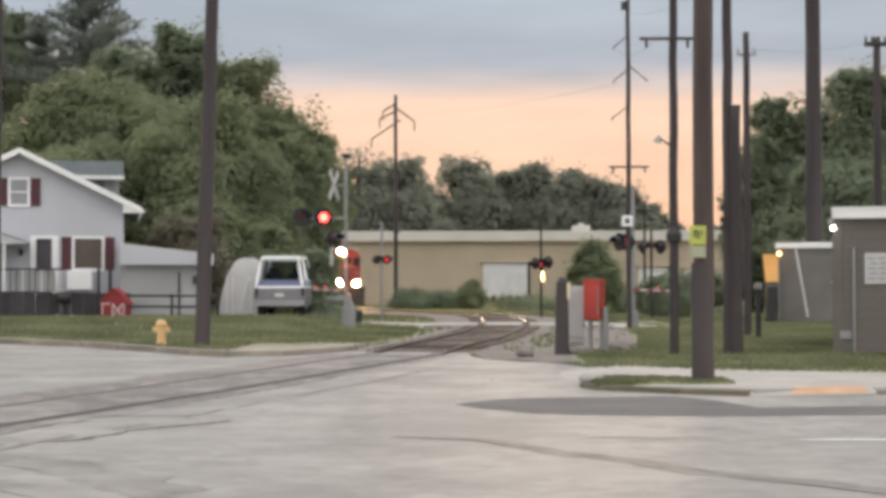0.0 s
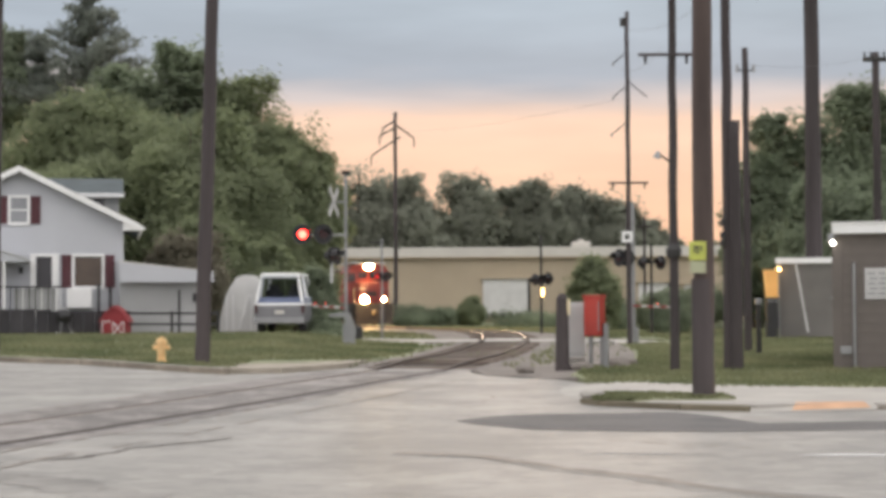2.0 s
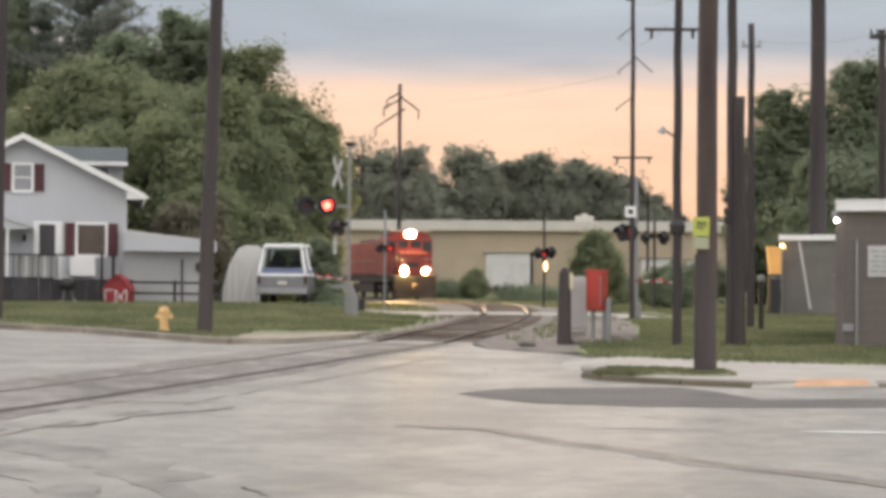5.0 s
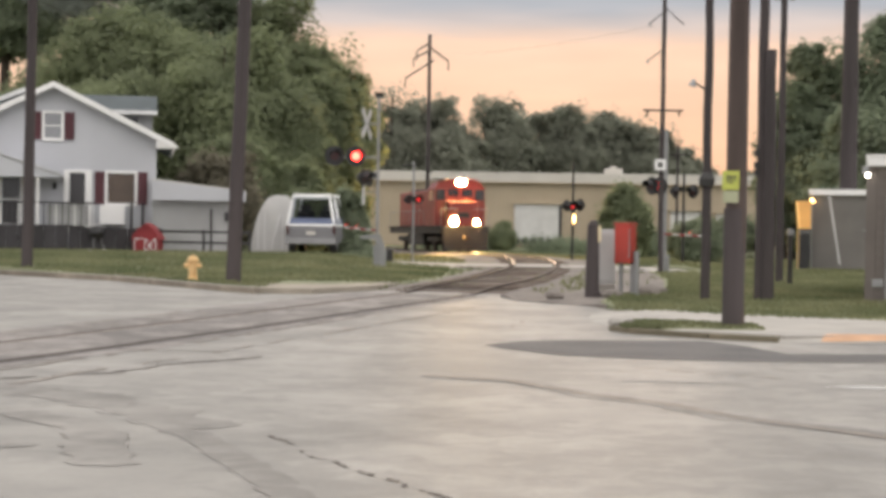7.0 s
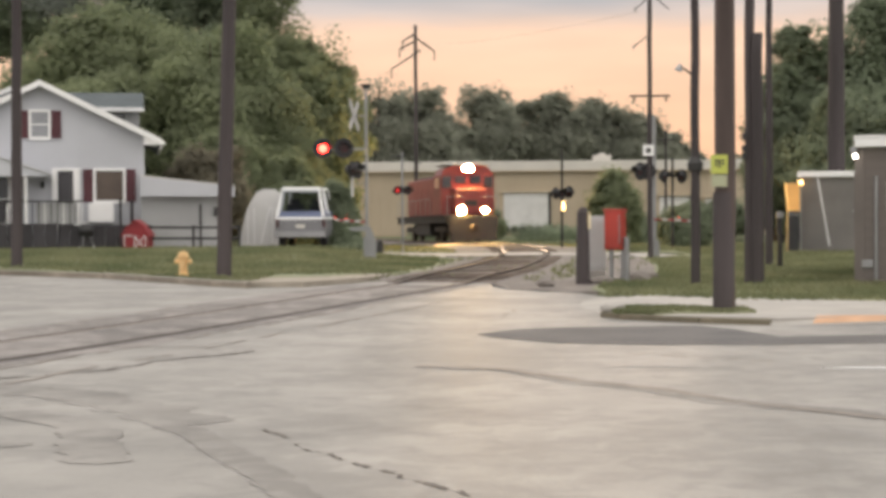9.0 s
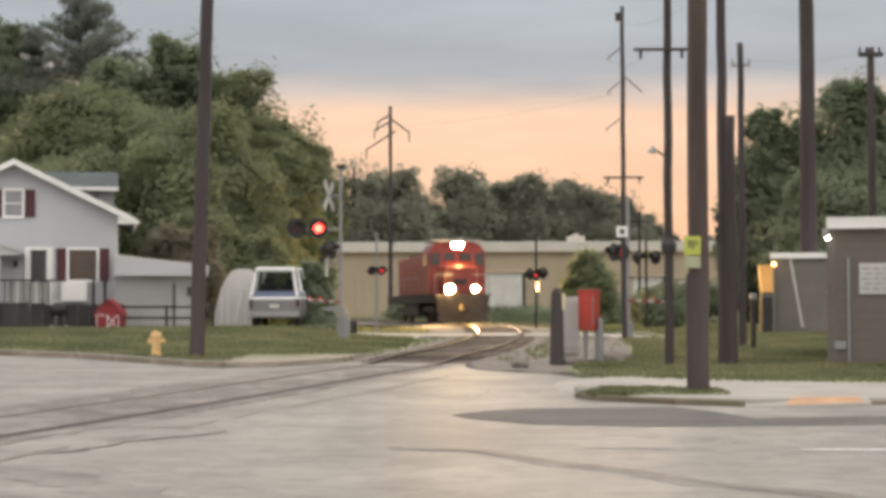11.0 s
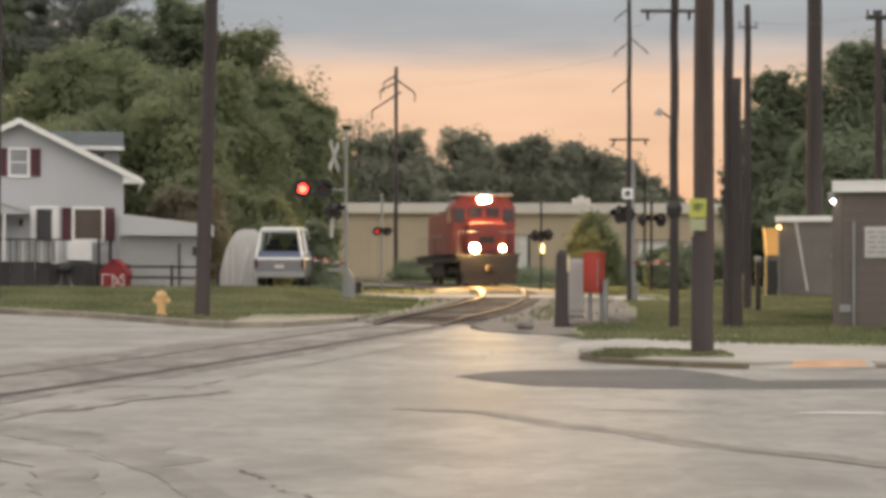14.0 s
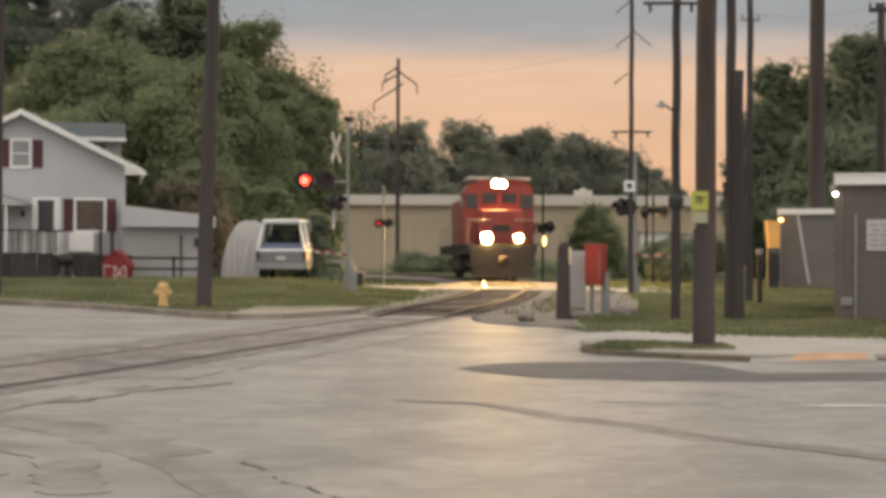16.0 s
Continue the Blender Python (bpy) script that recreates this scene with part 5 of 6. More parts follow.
def lamp_unit(parent, x, y, z, turn, which=None, size=0.30, lit=False, lens_r=0.125):
    """A round black target with a hooded red lens; the lens of a flashing lamp turns its dark side out when off."""
    m = Matrix.Translation((x, y, z)) @ Matrix.Rotation(turn, 4, "Z")
    bm = cyl(size, size, (0, 0.0, 0), (0, 0.02, 0), 22)
    cyl(0.17, 0.13, (0, 0.02, 0), (0, 0.2, 0), 14, bm)
    bmesh.ops.transform(bm, matrix=m, verts=bm.verts)
    lamp = part("signal_lamp", bm, BLACK, parent, "round black target with a red lens")
    bm = bmesh.new()
    n = 10
    for r in (0.18,):
        a = [(r * math.cos(math.pi * k / n), r * math.sin(math.pi * k / n)) for k in range(n + 1)]
        f = [bm.verts.new((p, -0.005, q)) for p, q in a]
        g = [bm.verts.new((p, -0.24, q + 0.0)) for p, q in a]
        for k in range(n):
            bm.faces.new((f[k], f[k + 1], g[k + 1], g[k]))
    bmesh.ops.transform(bm, matrix=m, verts=bm.verts)
    part("hood", bm, BLACK, lamp)
    bm = cyl(lens_r + 0.0015, lens_r + 0.0015, (0, -0.03, 0), (0, 0.0, 0), 20, cap=False)
    bmesh.ops.transform(bm, matrix=m, verts=bm.verts)
    part("bezel", bm, BLACK, lamp)
    bm = cyl(lens_r, lens_r, (0, -0.006, 0), (0, 0.006, 0), 20)
    if which is None:
        bmesh.ops.transform(bm, matrix=m, verts=bm.verts)
        part("lens", bm, LENSRED if lit else LENSDIM, lamp)
        return
    for f in bm.faces:
        f.material_index = 1 if f.calc_center_median().y > -0.004 else 0
    bm.faces.ensure_lookup_table()
    ob = part("lens", bm, LENSRED if lens_r > 0.12 else LENSFAR, lamp, "flashing red lens")
    ob.data.materials.append(LENSDIM)
    FLASH.append((ob, m @ Matrix.Translation((0, -0.02, 0)), which))


def crossbuck(parent, x, y, z, turn, size=0.62):
    for k, a in enumerate((0.85, -0.85)):
        m = Matrix.Translation((x, y, z)) @ Matrix.Rotation(turn, 4, "Z") @ Matrix.Rotation(a, 4, "Y")
        part("crossbuck_board", box((0.2, 0.02, size * 2), (0, -0.012 * k, 0), 0.004, m=m), GALVPALE, parent, "white crossbuck board")


def gate_arm(parent, p, q):
    """A lowered barrier: striped boards end to end, and small lit red lamps on top."""
    p, q = Vector(p), Vector(q)
    n = 6
    for k in range(n):
        part("arm_board", cyl(0.035, 0.035, p.lerp(q, k / n), p.lerp(q, (k + 1) / n), 6), TRIMGREY if k % 2 else BARNRED, parent)
    for u in (0.62, 0.97):
        c = p.lerp(q, u) + Vector((0, -0.03, 0.09))
        bm = bmesh.new()
        bmesh.ops.create_uvsphere(bm, u_segments=10, v_segments=6, radius=0.026, matrix=Matrix.Translation(c))
        part("arm_lamp", bm, ARMRED, parent, "small lit red barrier lamp")


def signals():
    g = "railway crossing signals"
    t = thing("crossing_signal", Matrix.Translation((-3.28, 47.8, 0.12)), "grey crossing signal mast with two flashing red lamps and a crossbuck", "crossing signal", g)
    part("mast", cyl(0.048, 0.042, (0, 0, 0), (0, 0, 5.15), 12), GALV, t)
    part("base_box", box((0.2, 0.2, 0.7), (0, 0, 0.35), 0.03), GALV, t)
    part("gate_motor", box((0.26, 0.4, 0.36), (0.36, 0.05, 0.42), 0.03), STEELDARK, t)
    part("counterweight_arm", prism([(-0.5, 0.98), (0.02, 1.05), (0.12, 1.02), (0.30, 0.55), (0.27, 0.0), (0.08, 0.0), (0.10, 0.5), (-0.03, 0.88), (-0.5, 0.9)], 0.12, Matrix.Translation((0, -0.2, 0))), GALV, t, "pale grey counterweight arm of the gate")
    part("lamp_bar", cyl(0.03, 0.03, (0, -0.03, 3.33), (-1.3, -0.03, 3.33), 8), GALV, t)
    lamp_unit(t, -1.29, -0.12, 3.36, 0.25, "L")
    lamp_unit(t, -0.66, -0.12, 3.36, 0.25, "R")
    crossbuck(t, -0.36, -0.02, 4.33, 1.36)
    part("crossbuck_arm", cyl(0.025, 0.025, (0, 0, 4.33), (-0.36, 0, 4.33), 8), GALV, t)
    lamp_unit(t, -0.42, 0.05, 2.72, 1.15, None, 0.27)
    lamp_unit(t, -0.28, 0.35, 2.72, 1.15, None, 0.27)
    part("side_bar", cyl(0.025, 0.025, (0, 0.0, 2.72), (-0.45, 0.2, 2.72), 8), GALV, t)
    part("marker_strip", box((0.09, 0.02, 0.62), (-0.43, 0.05, 2.22), 0.004), GALVPALE, t)
    part("strip_bracket", cyl(0.015, 0.015, (0, 0, 2.3), (-0.43, 0.065, 2.3), 6), GALV, t)
    gate_arm(t, (0.0, 0.05, 1.15), (-1.35, 4.4, 1.2))
    part("bell", cyl(0.12, 0.14, (0, 0, 5.15), (0, 0, 5.27), 12), STEELDARK, t)

    t = thing("crossing_signal", Matrix.Translation((-2.86, 62.0, 0.0)), "grey crossing signal mast behind the crossing", "crossing signal", g)
    part("mast", cyl(0.05, 0.045, (0, 0, 0), (0, 0, 3.9), 12), GALV, t)
    part("top_arm", cyl(0.03, 0.03, (-0.45, 0, 3.75), (0.12, 0, 3.75), 8), STEELDARK, t)
    part("lamp_bar", cyl(0.03, 0.03, (-0.4, 0, 2.4), (0.4, 0, 2.4), 8), STEELDARK, t)
    lamp_unit(t, -0.19, -0.1, 2.42, 0.3, "L", 0.17, lens_r=0.08)
    lamp_unit(t, 0.19, -0.1, 2.42, 0.3, "R", 0.17, lens_r=0.08)

    t = thing("crossing_signal", Matrix.Translation((5.62, 50.6, 0.0)), "pale crossing signal mast with hooded lamps turned aside", "crossing signal", g)
    part("mast", cyl(0.07, 0.06, (0, 0, 0), (0, 0, 4.55), 12), GALV, t)
    part("base_box", box((0.3, 0.3, 0.6), (0, 0, 0.3), 0.03), GALV, t)
    part("lamp_bar", cyl(0.03, 0.03, (-0.55, 0, 2.8), (0.1, 0, 2.8), 8), STEELDARK, t)
    lamp_unit(t, -0.45, -0.1, 2.80, -1.0, None, 0.29)
    lamp_unit(t, -0.22, -0.1, 2.80, -0.35, "R", 0.27, lens_r=0.11)
    gate_arm(t, (0.0, -0.1, 1.28), (1.35, 0.9, 1.22))

    t = thing("crossing_signal", Matrix.Translation((7.9, 64.5, 0.0)), "small far crossing signal with dark lamps", "crossing signal", g)
    part("mast", cyl(0.06, 0.05, (0, 0, 0), (0, 0, 3.7), 10), STEELDARK, t)
    lamp_unit(t, -0.34, -0.08, 2.95, 0.9, None, 0.28)
    lamp_unit(t, 0.36, -0.08, 2.95, -0.9, None, 0.28)
    part("lamp_bar", cyl(0.03, 0.03, (-0.4, 0, 2.95), (0.4, 0, 2.95), 8), STEELDARK, t)

    t = thing("crossing_signal", Matrix.Translation((3.75, 70.0, -0.05)), "far crossing signal mast with dark lamps and a glowing white lamp", "crossing signal", g)
    part("mast", cyl(0.06, 0.05, (0, 0, 0), (0, 0, 4.35), 10), STEELDARK, t)
    lamp_unit(t, -0.26, -0.08, 2.42, 0.9, None, 0.27)
    lamp_unit(t, 0.30, -0.08, 2.46, -0.9, None, 0.27)
    lamp_unit(t, -0.02, -0.1, 2.36, 0.2, "R", 0.2, lens_r=0.07)
    bm = bmesh.new()
    bmesh.ops.create_uvsphere(bm, u_segments=12, v_segments=8, radius=0.06, matrix=Matrix.Translation((0.06, -0.1, 1.85)) @ Matrix.Diagonal((1, 1, 3.6, 1)))
    part("lamp", bm, LAMPWARM, t, "glowing warm white lamp")

    # stump post with a pale reflector, cabinet and red box on legs
    t = thing("stump_post", Matrix.Translation((2.18, 32.85, 0.0)), "dark weathered timber post with a pale reflector", "post")
    bm = cyl(0.15, 0.125, (0, 0, -0.1), (0.01, 0, 1.52), 12)
    cyl(0.125, 0.05, (0.01, 0, 1.52), (0.0, 0, 1.62), 12, bm)
    part("timber", bm, POLEWOOD, t)
    part("reflector", box((0.06, 0.03, 0.34), (0.13, -0.06, 1.34), 0.01), LAMPPALE, t, "pale yellow reflector strip, headlight glow in its colour")
    part("footing", box((0.3, 0.3, 0.2), (0.12, 0.0, 0.06), 0.05), POLEWOOD, t)
    t = thing("control_cabinet", Matrix.Translation((2.52, 33.9, 0.0)), "pale grey metal control cabinet beside the track", "cabinet")
    part("case", box((0.40, 0.4, 1.15), (0, 0, 0.86), 0.02), GALVPALE, t)
    part("door", box((0.34, 0.02, 1.0), (0, -0.21, 0.86), 0.01), GALVPALE, t)
    part("foot", box((0.4, 0.3, 0.3), (0, 0, 0.1)), CONCRETE, t)
    t = thing("red_signal_box", Matrix.Translation((2.87, 33.1, 0.0)) @ Matrix.Rotation(-0.5, 4, "Z"), "faded red equipment box on two grey legs", "equipment box")
    case = part("case", box((0.36, 0.30, 0.80), (0, 0, 1.14), 0.02), RED, t)
    part("door", box((0.31, 0.015, 0.73), (0, -0.157, 1.14), 0.006), RED, case)
    part("hinge", cyl(0.012, 0.012, (0.16, -0.165, 0.85), (0.16, -0.165, 1.45), 6), GALV, case)
    part("roof", box((0.40, 0.34, 0.05), (0, 0, 1.555), 0.015), RED, t)
    for x in (-0.11, 0.15):
        part("leg", cyl(0.045, 0.045, (x, 0.05, 0.0), (x, 0.05, 0.76), 10), GALV, t)
    part("conduit", cyl(0.06, 0.06, (0.25, 0.0, 0), (0.25, 0, 1.0), 10), GALV, t)
    for k, (x, y, w) in enumerate(((2.55, 32.6, 0.34), (3.3, 33.6, 0.5), (1.35, 31.5, 0.3), (3.6, 34.5, 0.45), (1.95, 23.05, 0.3))):
        rnd = random.Random(k)
        bm = bmesh.new()
        bmesh.ops.create_icosphere(bm, subdivisions=2, radius=w / 2)
        for v in bm.verts:
            v.co = Vector((v.co.x * 1.3, v.co.y, v.co.z * 0.6)) * rnd.uniform(0.85, 1.15)
        ob = mesh_ob("rock", bm, GRAVEL if k < 4 else CONCRETE)
        ob.location = (x, y, 0.12)
        tagged(ob, "rough grey-brown rock in the grass", "rock", "rocks by the track")


TRIMGREY = material("grimy_white_paint", (0.45, 0.43, 0.41), 0.7, vary=0.2, scale=8, fine=40)
ARMRED = material("lit_red_barrier_lamp", (1.0, 0.06, 0.05), 0.3, emit=1.3, vary=0.0, bump=0)
# the headlight thrown back by the reflector is put into its bright colour
LAMPPALE = material("reflector_glow_in_colour", (0.88, 0.74, 0.46), 0.3, vary=0.1)
GALVPALE = material("pale_grey_enamel", (0.48, 0.47, 0.46), 0.6, vary=0.15, scale=6, fine=40)


def hydrant():
    t = thing("fire_hydrant", Matrix.Translation((-6.7, 36.35, 0.10)), "faded yellow cast iron fire hydrant in the grass", "fire hydrant")
    bm = cyl(0.10, 0.095, (0, 0, 0), (0, 0, 0.46), 16)
    cyl(0.15, 0.15, (0, 0, 0.02), (0, 0, 0.07), 16, bm)
    part("barrel", bm, YELLOW, t, smooth=False)
    bm = cyl(0.145, 0.145, (0, 0, 0.44), (0, 0, 0.49), 16)
    cyl(0.125, 0.095, (0, 0, 0.49), (0, 0, 0.57), 16, bm)
    cyl(0.03, 0.028, (0, 0, 0.565), (0, 0, 0.60), 6, bm)
    part("bonnet", bm, YELLOW, t)
    for s in (-1, 1):
        bm = cyl(0.05, 0.05, (s * 0.08, 0, 0.36), (s * 0.17, 0, 0.36), 10)
        cyl(0.06, 0.06, (s * 0.15, 0, 0.36), (s * 0.19, 0, 0.36), 8, bm)
        part("hose_cap", bm, YELLOW, t)
    bm = cyl(0.065, 0.065, (0, -0.08, 0.30), (0, -0.17, 0.30), 10)
    cyl(0.08, 0.08, (0, -0.16, 0.30), (0, -0.20, 0.30), 8, bm)
    part("pumper_cap", bm, YELLOW, t)


# ------------------------------------------------------------------ the train
WHEELS = []


def dome(r, at):
    """A round glass that bulges towards -y."""
    bm = bmesh.new()
    bmesh.ops.create_uvsphere(bm, u_segments=18, v_segments=10, radius=r, matrix=Matrix.Translation(at) @ Matrix.Diagonal((1, 0.55, 1, 1)))
    bmesh.ops.delete(bm, geom=[v for v in bm.verts if v.co.y > at[1] + 0.012], context="VERTS")
    return bm


def locomotive():
    """x across, y towards its rear, so that its front looks along -y; z from the rail's top."""
    t = thing("locomotive", Matrix(), "crimson red diesel switching locomotive with lit headlights", "locomotive")
    L = 17.0
    part("frame", box((2.9, L - 1.0, 0.35), (0, L / 2, 1.30), 0.03), LOCODARK, t)
    part("walkway", box((3.05, L - 0.8, 0.08), (0, L / 2, 1.52), 0.015), LOCODARK, t)
    part("fuel_tank", box((2.6, 4.6, 0.75), (0, L / 2, 0.78), 0.12), LOCODARK, t)
    # short nose, cab, long hood
    n = part("short_hood", box((1.85, 0.95, 1.45), (0, 1.36, 2.28), 0.10), LOCO, t)
    part("number_panel", box((0.7, 0.03, 0.3), (0, 0.885, 2.2), 0.01), LOCODARK, n)
    c = part("cab", prism([(-1.5, 1.56), (1.5, 1.56), (1.5, 3.75), (1.25, 4.12), (0.7, 4.34), (-0.7, 4.34), (-1.25, 4.12), (-1.5, 3.75)], 2.2, Matrix.Translation((0, 1.75, 0))), LOCO, t)
    for x in (-1.17, 1.17):
        part("cab_window", box((0.52, 0.04, 0.62), (x, 1.74, 3.38), 0.01), GLASSDARK, c)
    for x in (-0.42, 0.42):
        part("cab_window", box((0.62, 0.04, 0.42), (x, 1.74, 3.50), 0.01), GLASSDARK, c)
    for s in (-1, 1):
        part("side_window", box((0.04, 1.3, 0.6), (s * 1.5, 2.85, 3.35), 0.01), GLASSDARK, c)
    part("cab_roof", box((2.7, 2.5, 0.10), (0, 2.85, 4.35), 0.04), GALVPALE, c, "pale grey cab roof")
    h = part("long_hood", box((1.85, 11.6, 2.25), (0, 9.85, 2.68), 0.12), LOCO, t)
    for k in range(9):
        for s in (-1, 1):
            part("hood_door", box((0.03, 0.95, 1.5), (s * 0.93, 4.9 + k * 1.05, 2.5), 0.01), LOCO, h)
    for k in range(3):
        part("roof_fan", cyl(0.55, 0.5, (0, 11.0 + k * 1.4, 3.8), (0, 11.0 + k * 1.4, 3.98), 18), LOCODARK, h)
    part("exhaust_stack", box((0.5, 0.9, 0.3), (0, 8.2, 3.9), 0.05), LOCODARK, h)
    part("horn", cyl(0.05, 0.1, (0.3, 2.6, 4.5), (0.3, 2.2, 4.5), 10), GALV, c)
    # front end: pilot, plough, steps, rails, coupler
    p = part("pilot", box((2.7, 0.1, 0.95), (0, 0.30, 1.02), 0.03), LOCODARK, t)
    part("plough", prism([(-1.35, 0.14), (1.35, 0.14), (1.2, 0.62), (-1.2, 0.62)], 0.12, Matrix.Translation((0, 0.14, 0))), LOCODARK, p)
    part("coupler", box((0.32, 0.7, 0.3), (0, 0.05, 0.88), 0.06), RAIL, p)
    for s in (-1, 1):
        for k in range(3):
            part("step", box((0.5, 0.3, 0.04), (s * 1.22, 0.75, 0.45 + k * 0.38), 0.01), LOCODARK, p)
        part("handrail", cyl(0.02, 0.02, (s * 1.42, 0.42, 1.5), (s * 1.42, 0.42, 2.55), 8), GALV, t)
        part("handrail", cyl(0.02, 0.02, (s * 1.42, 0.42, 2.55), (s * 0.5, 0.42, 2.55), 8), GALV, t)
        part("handrail", cyl(0.02, 0.02, (s * 1.45, 5.2, 2.5), (s * 1.45, 16.3, 2.5), 8), GALV, t)
        for k in range(8):
            part("stanchion", cyl(0.018, 0.018, (s * 1.45, 5.2 + k * 1.58, 1.5), (s * 1.45, 5.2 + k * 1.58, 2.5), 6), GALV, t)
    # lights
    hl = part("headlight", box((0.56, 0.18, 0.34), (0, 1.67, 4.10), 0.04), LOCODARK, t)
    for s in (-1, 1):
        part("lens", dome(0.13, (s * 0.14, 1.575, 4.10)), HEADLIGHT, hl, "lit headlight lens")
        part("shroud", cyl(0.142, 0.142, (s * 0.14, 1.54, 4.10), (s * 0.14, 1.60, 4.10), 18, cap=False), LOCODARK, hl)
        d = part("ditch_light", cyl(0.20, 0.15, (s * 0.66, 0.30, 1.80), (s * 0.66, 0.50, 1.80), 16), LOCODARK, t)
        part("lens", dome(0.19 if s < 0 else 0.12, (s * 0.66, 0.295, 1.80)), HEADLIGHT, d, "lit ditch light lens")
        part("shroud", cyl(0.20, 0.20, (s * 0.66, 0.26, 1.80), (s * 0.66, 0.31, 1.80), 18, cap=False), LOCODARK, d)
    # trucks and wheels
    for yy in (3.9, 13.1):
        tr = part("truck_frame", box((2.3, 3.6, 0.32), (0, yy, 0.78), 0.08), LOCODARK, t)
        for k in (-1.25, 1.25):
            bm = bmesh.new()
            for s in (-1, 1):
                cyl(0.50, 0.50, (s * 0.68, 0, 0), (s * 0.80, 0, 0), 24, bm)
                cyl(0.54, 0.54, (s * 0.66, 0, 0), (s * 0.69, 0, 0), 24, bm)
                for a in range(5):
                    box((0.02, 0.12, 0.12), (s * 0.81, 0.3 * math.cos(a * 1.257), 0.3 * math.sin(a * 1.257)), bm=bm)
            cyl(0.09, 0.09, (-0.8, 0, 0), (0.8, 0, 0), 10, bm)
            w = part("wheelset", bm, RAIL, tr)
            WHEELS.append((w, (0, yy + k, 0.5)))
    return t


# ------------------------------------------------------------------ grass


def grass_tufts():
    """Blades over the lawns and along the track."""
    rng = np.random.default_rng(5)
    quads = []

    def fill(n, x0, x1, y0, y1, ok, zf, h):
        x, y = rng.uniform(x0, x1, n), rng.uniform(y0, y1, n)
        keep = np.array([ok(a, b) for a, b in zip(x, y)])
        x, y = x[keep], y[keep]
        z = np.array([zf(a, b) for a, b in zip(x, y)])
        a = rng.uniform(0, 6.28, len(x))
        w, hh = rng.uniform(0.02, 0.05, len(x)), h * rng.uniform(0.4, 1.3, len(x))
        dx, dy = np.cos(a) * w, np.sin(a) * w
        lx, ly = rng.normal(0, 0.4, len(x)) * hh, rng.normal(0, 0.4, len(x)) * hh
        q = np.stack([np.stack([x - dx, y - dy, z - 0.02], 1), np.stack([x + dx, y + dy, z - 0.02], 1),
                      np.stack([x + dx * 0.3 + lx, y + dy * 0.3 + ly, z + hh], 1), np.stack([x - dx * 0.3 + lx, y - dy * 0.3 + ly, z + hh], 1)], 1)
        quads.append(q.reshape(-1, 3))

    def kerb_y(x):
        p = sorted(KERB_L)
        return np.interp(x, [a for a, b in p], [b for a, b in p])

    fill(60000, -24, -1.2, 33.5, 53, lambda x, y: y > kerb_y(x) + 0.3 and x < track_x(y) - 2.0 and not (x > -4.7 and y < 37.6), yard_z, 0.07)
    fill(45000, 1.0, 16, 25.5, 51, lambda x, y: x > np.interp(y, [30.6, 33.2, 35, 38.5, 44, 54], [2.25, 2.6, 3.7, 4.3, 4.9, 5.4]) + 0.1 and y > 25.3 + 3.6 * smooth01((5.5 - x) / 5.0) and math.hypot(x - 7.6, y - 32) > 0, lambda x, y: 0.07, 0.06)
    fill(3500, 1.95, 3.9, 22.3, 24.0, lambda x, y: x - 1.9 > abs(y - 23.0) * 0.9 - 0.4 and y > 22.42 and y < 23.9 - max(0, x - 2.7) * 0.45, lambda x, y: 0.10, 0.035)
    fill(15000, -14, 12, 60, 118, lambda x, y: abs(x - track_x(y)) > 2.6, lambda x, y: far_z(x, y) - 0.06, 0.09)
    fill(2500, -3.0, 3.5, 35, 52, lambda x, y: 1.6 < abs(x - track_x(y)) < 2.6, lambda x, y: 0.02, 0.1)
    fill(900, -2.5, 3.5, 36, 60, lambda x, y: abs(x - track_x(y)) < 1.7 and math.sin(x * 2.1 + y * 0.9) + math.cos(y * 0.63 - x) > 0.75, lambda x, y: 0.02, 0.10)
    fill(24000, 5.6, 18, 51, 76, lambda x, y: x > 7.4 or y > 60, lambda x, y: far_z(x, y) + 0.06, 0.09)
    fill(500, 1.2, 5.5, 33, 52, lambda x, y: math.sin(x * 1.7 + y * 1.1) + math.cos(y * 0.8 - x * 2.2) > 0.85, lambda x, y: 0.04, 0.07)
    t = np.concatenate(quads)
    ob = leaves_ob("grass", t, BLADE, None)
    tagged(ob, "short uneven grass with weeds", "grass", kind="stuff")


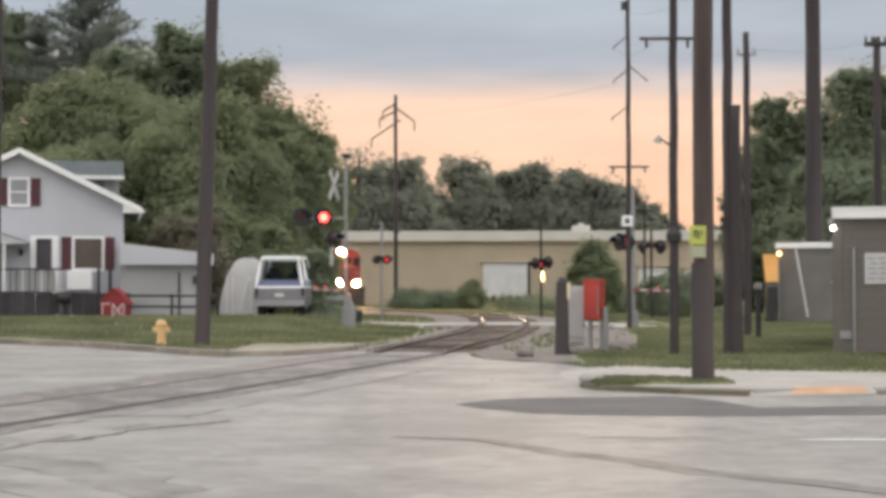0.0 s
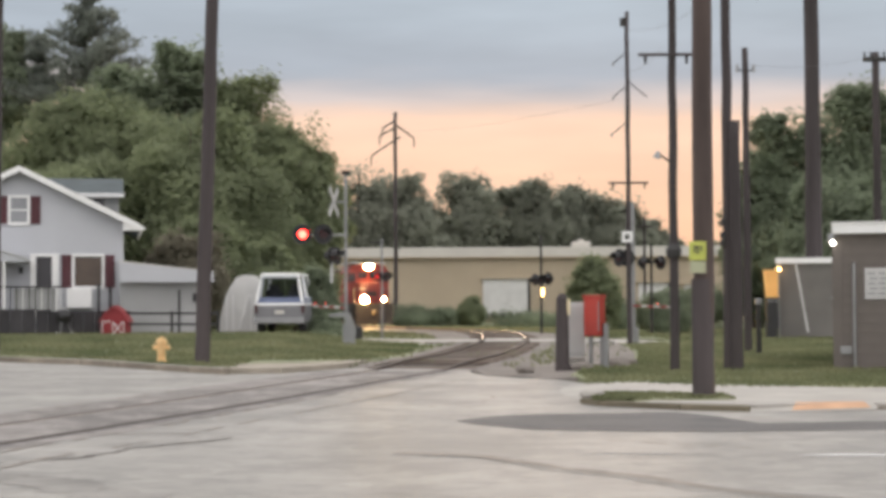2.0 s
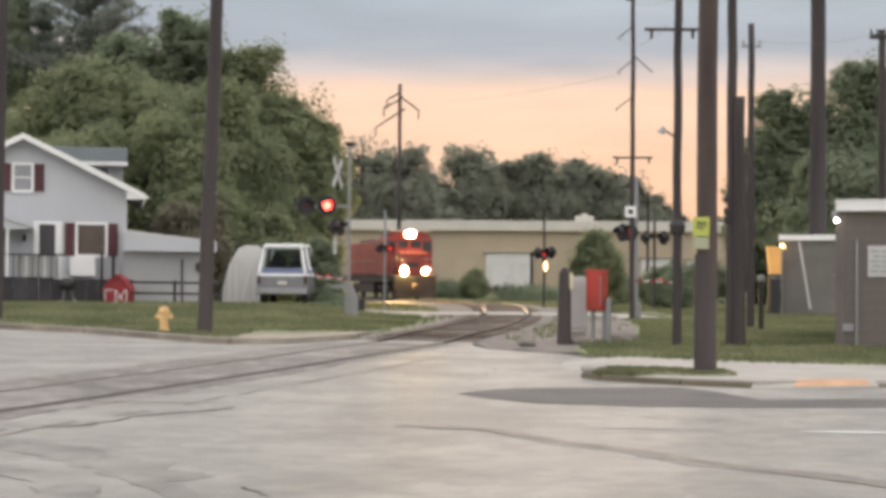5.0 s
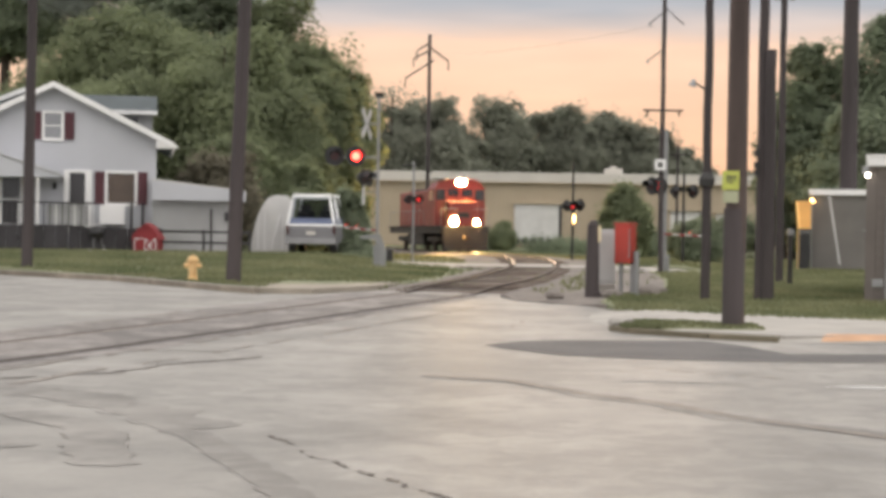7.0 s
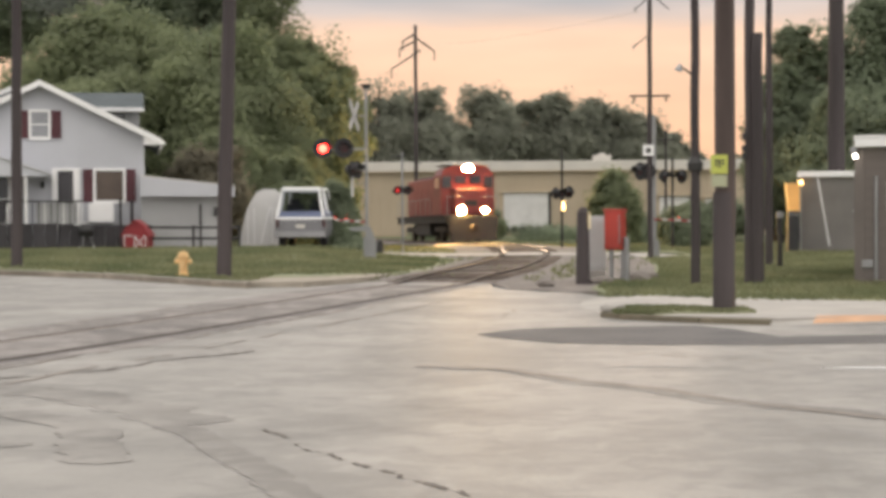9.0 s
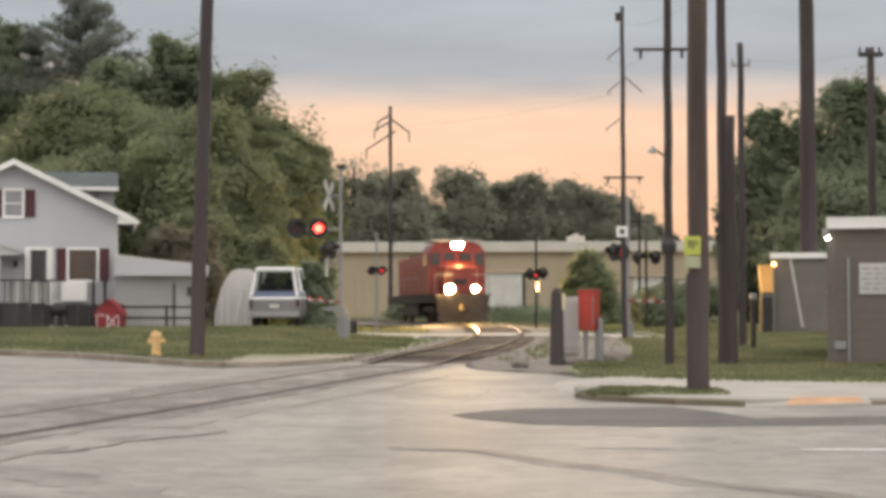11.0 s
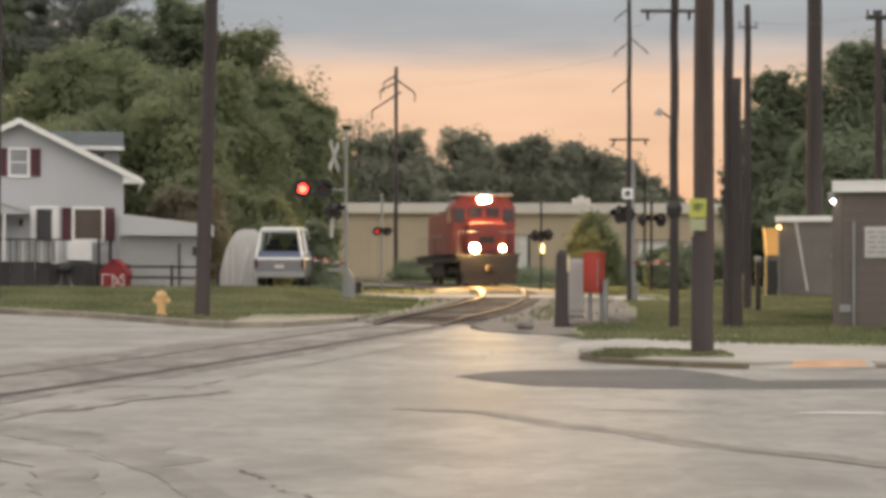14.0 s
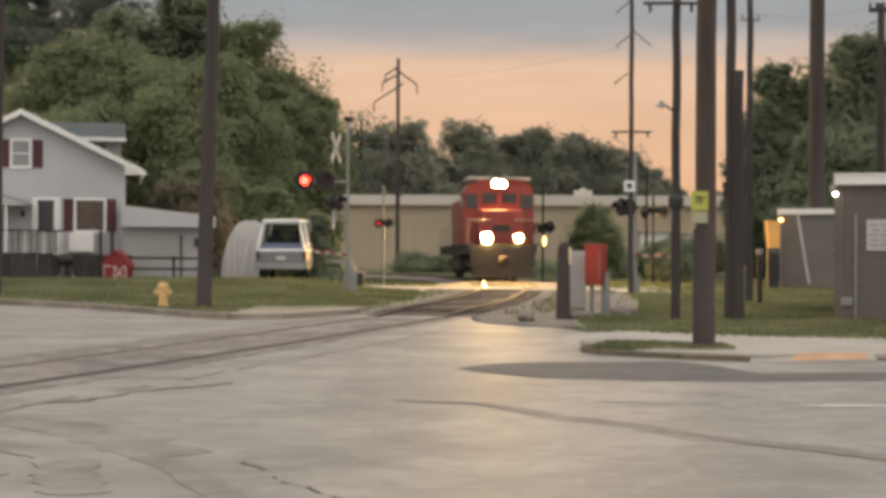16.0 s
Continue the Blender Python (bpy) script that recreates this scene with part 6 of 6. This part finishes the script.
poles()
woods()
house()
shed_and_suv()
right_buildings()
warehouse()
signals()
hydrant()
LOCOMOTIVE = locomotive()
grass_tufts()

# ------------------------------------------------------------------ motion
# seconds and the depth at which the locomotive's front stands on the track
FRONT = [(0, 116.5), (1.5, 111.7), (3.5, 103.9), (5, 98.5), (7, 92.0), (9, 86.7), (11, 81.6), (12.5, 77.8), (14.5, 71.8), (16, 66.3)]


def motions():
    # the train rolls along the track
    times = [k * 0.25 for k in range(65)]
    fs = np.array([run_at_y(y) for _, y in FRONT])
    ft = np.array([a for a, _ in FRONT])
    co = np.polyfit(ft, fs, 4)
    rows = []
    for s in times:
        at = float(np.polyval(co, s))
        a, b = on_track(at + 3.9), on_track(at + 13.1)
        dx, dy = b[0] - a[0], b[1] - a[1]
        l = math.hypot(dx, dy)
        dx, dy = dx / l, dy / l
        tip = math.atan2(rail_z(b[1]) - rail_z(a[1]), 9.2)
        rows.append((s, Matrix.Translation((a[0] - dx * 3.9, a[1] - dy * 3.9, rail_z(a[1]) + 0.017)) @ Matrix.Rotation(math.atan2(-dx, dy), 4, "Z") @ Matrix.Rotation(tip, 4, "X")))
    walk(LOCOMOTIVE, rows)
    # its wheels turn with the run
    fine = [k / 10 for k in range(161)]
    for w, at in WHEELS:
        walk(w, [(s, Matrix.Translation(at) @ Matrix.Rotation(float(np.polyval(co, s) - np.polyval(co, 0.0)) / at[2], 4, "X")) for s in fine])
    # the crossing lamps flash in turn, 0.6 s each: the lens swings its lit face out and in
    first, half = 0.27, 0.6
    for lens, m, which in FLASH:
        rows = []
        on = which == "R"
        ang = 0.0 if on else 180.0
        rows.append((0.0, m @ Matrix.Rotation(radians(ang), 4, "Z")))
        k = 0
        while first + half * k < 15.9:
            tm = first + half * k
            base = ang
            for step in (0, 1, 2, 3):
                rows.append((tm - 2 / 30.0 + step / 30.0, m @ Matrix.Rotation(radians(base + 60.0 * step), 4, "Z")))
            ang = base + 180.0
            k += 1
        rows.append((16.0, m @ Matrix.Rotation(radians(ang), 4, "Z")))
        walk(lens, rows)


motions()
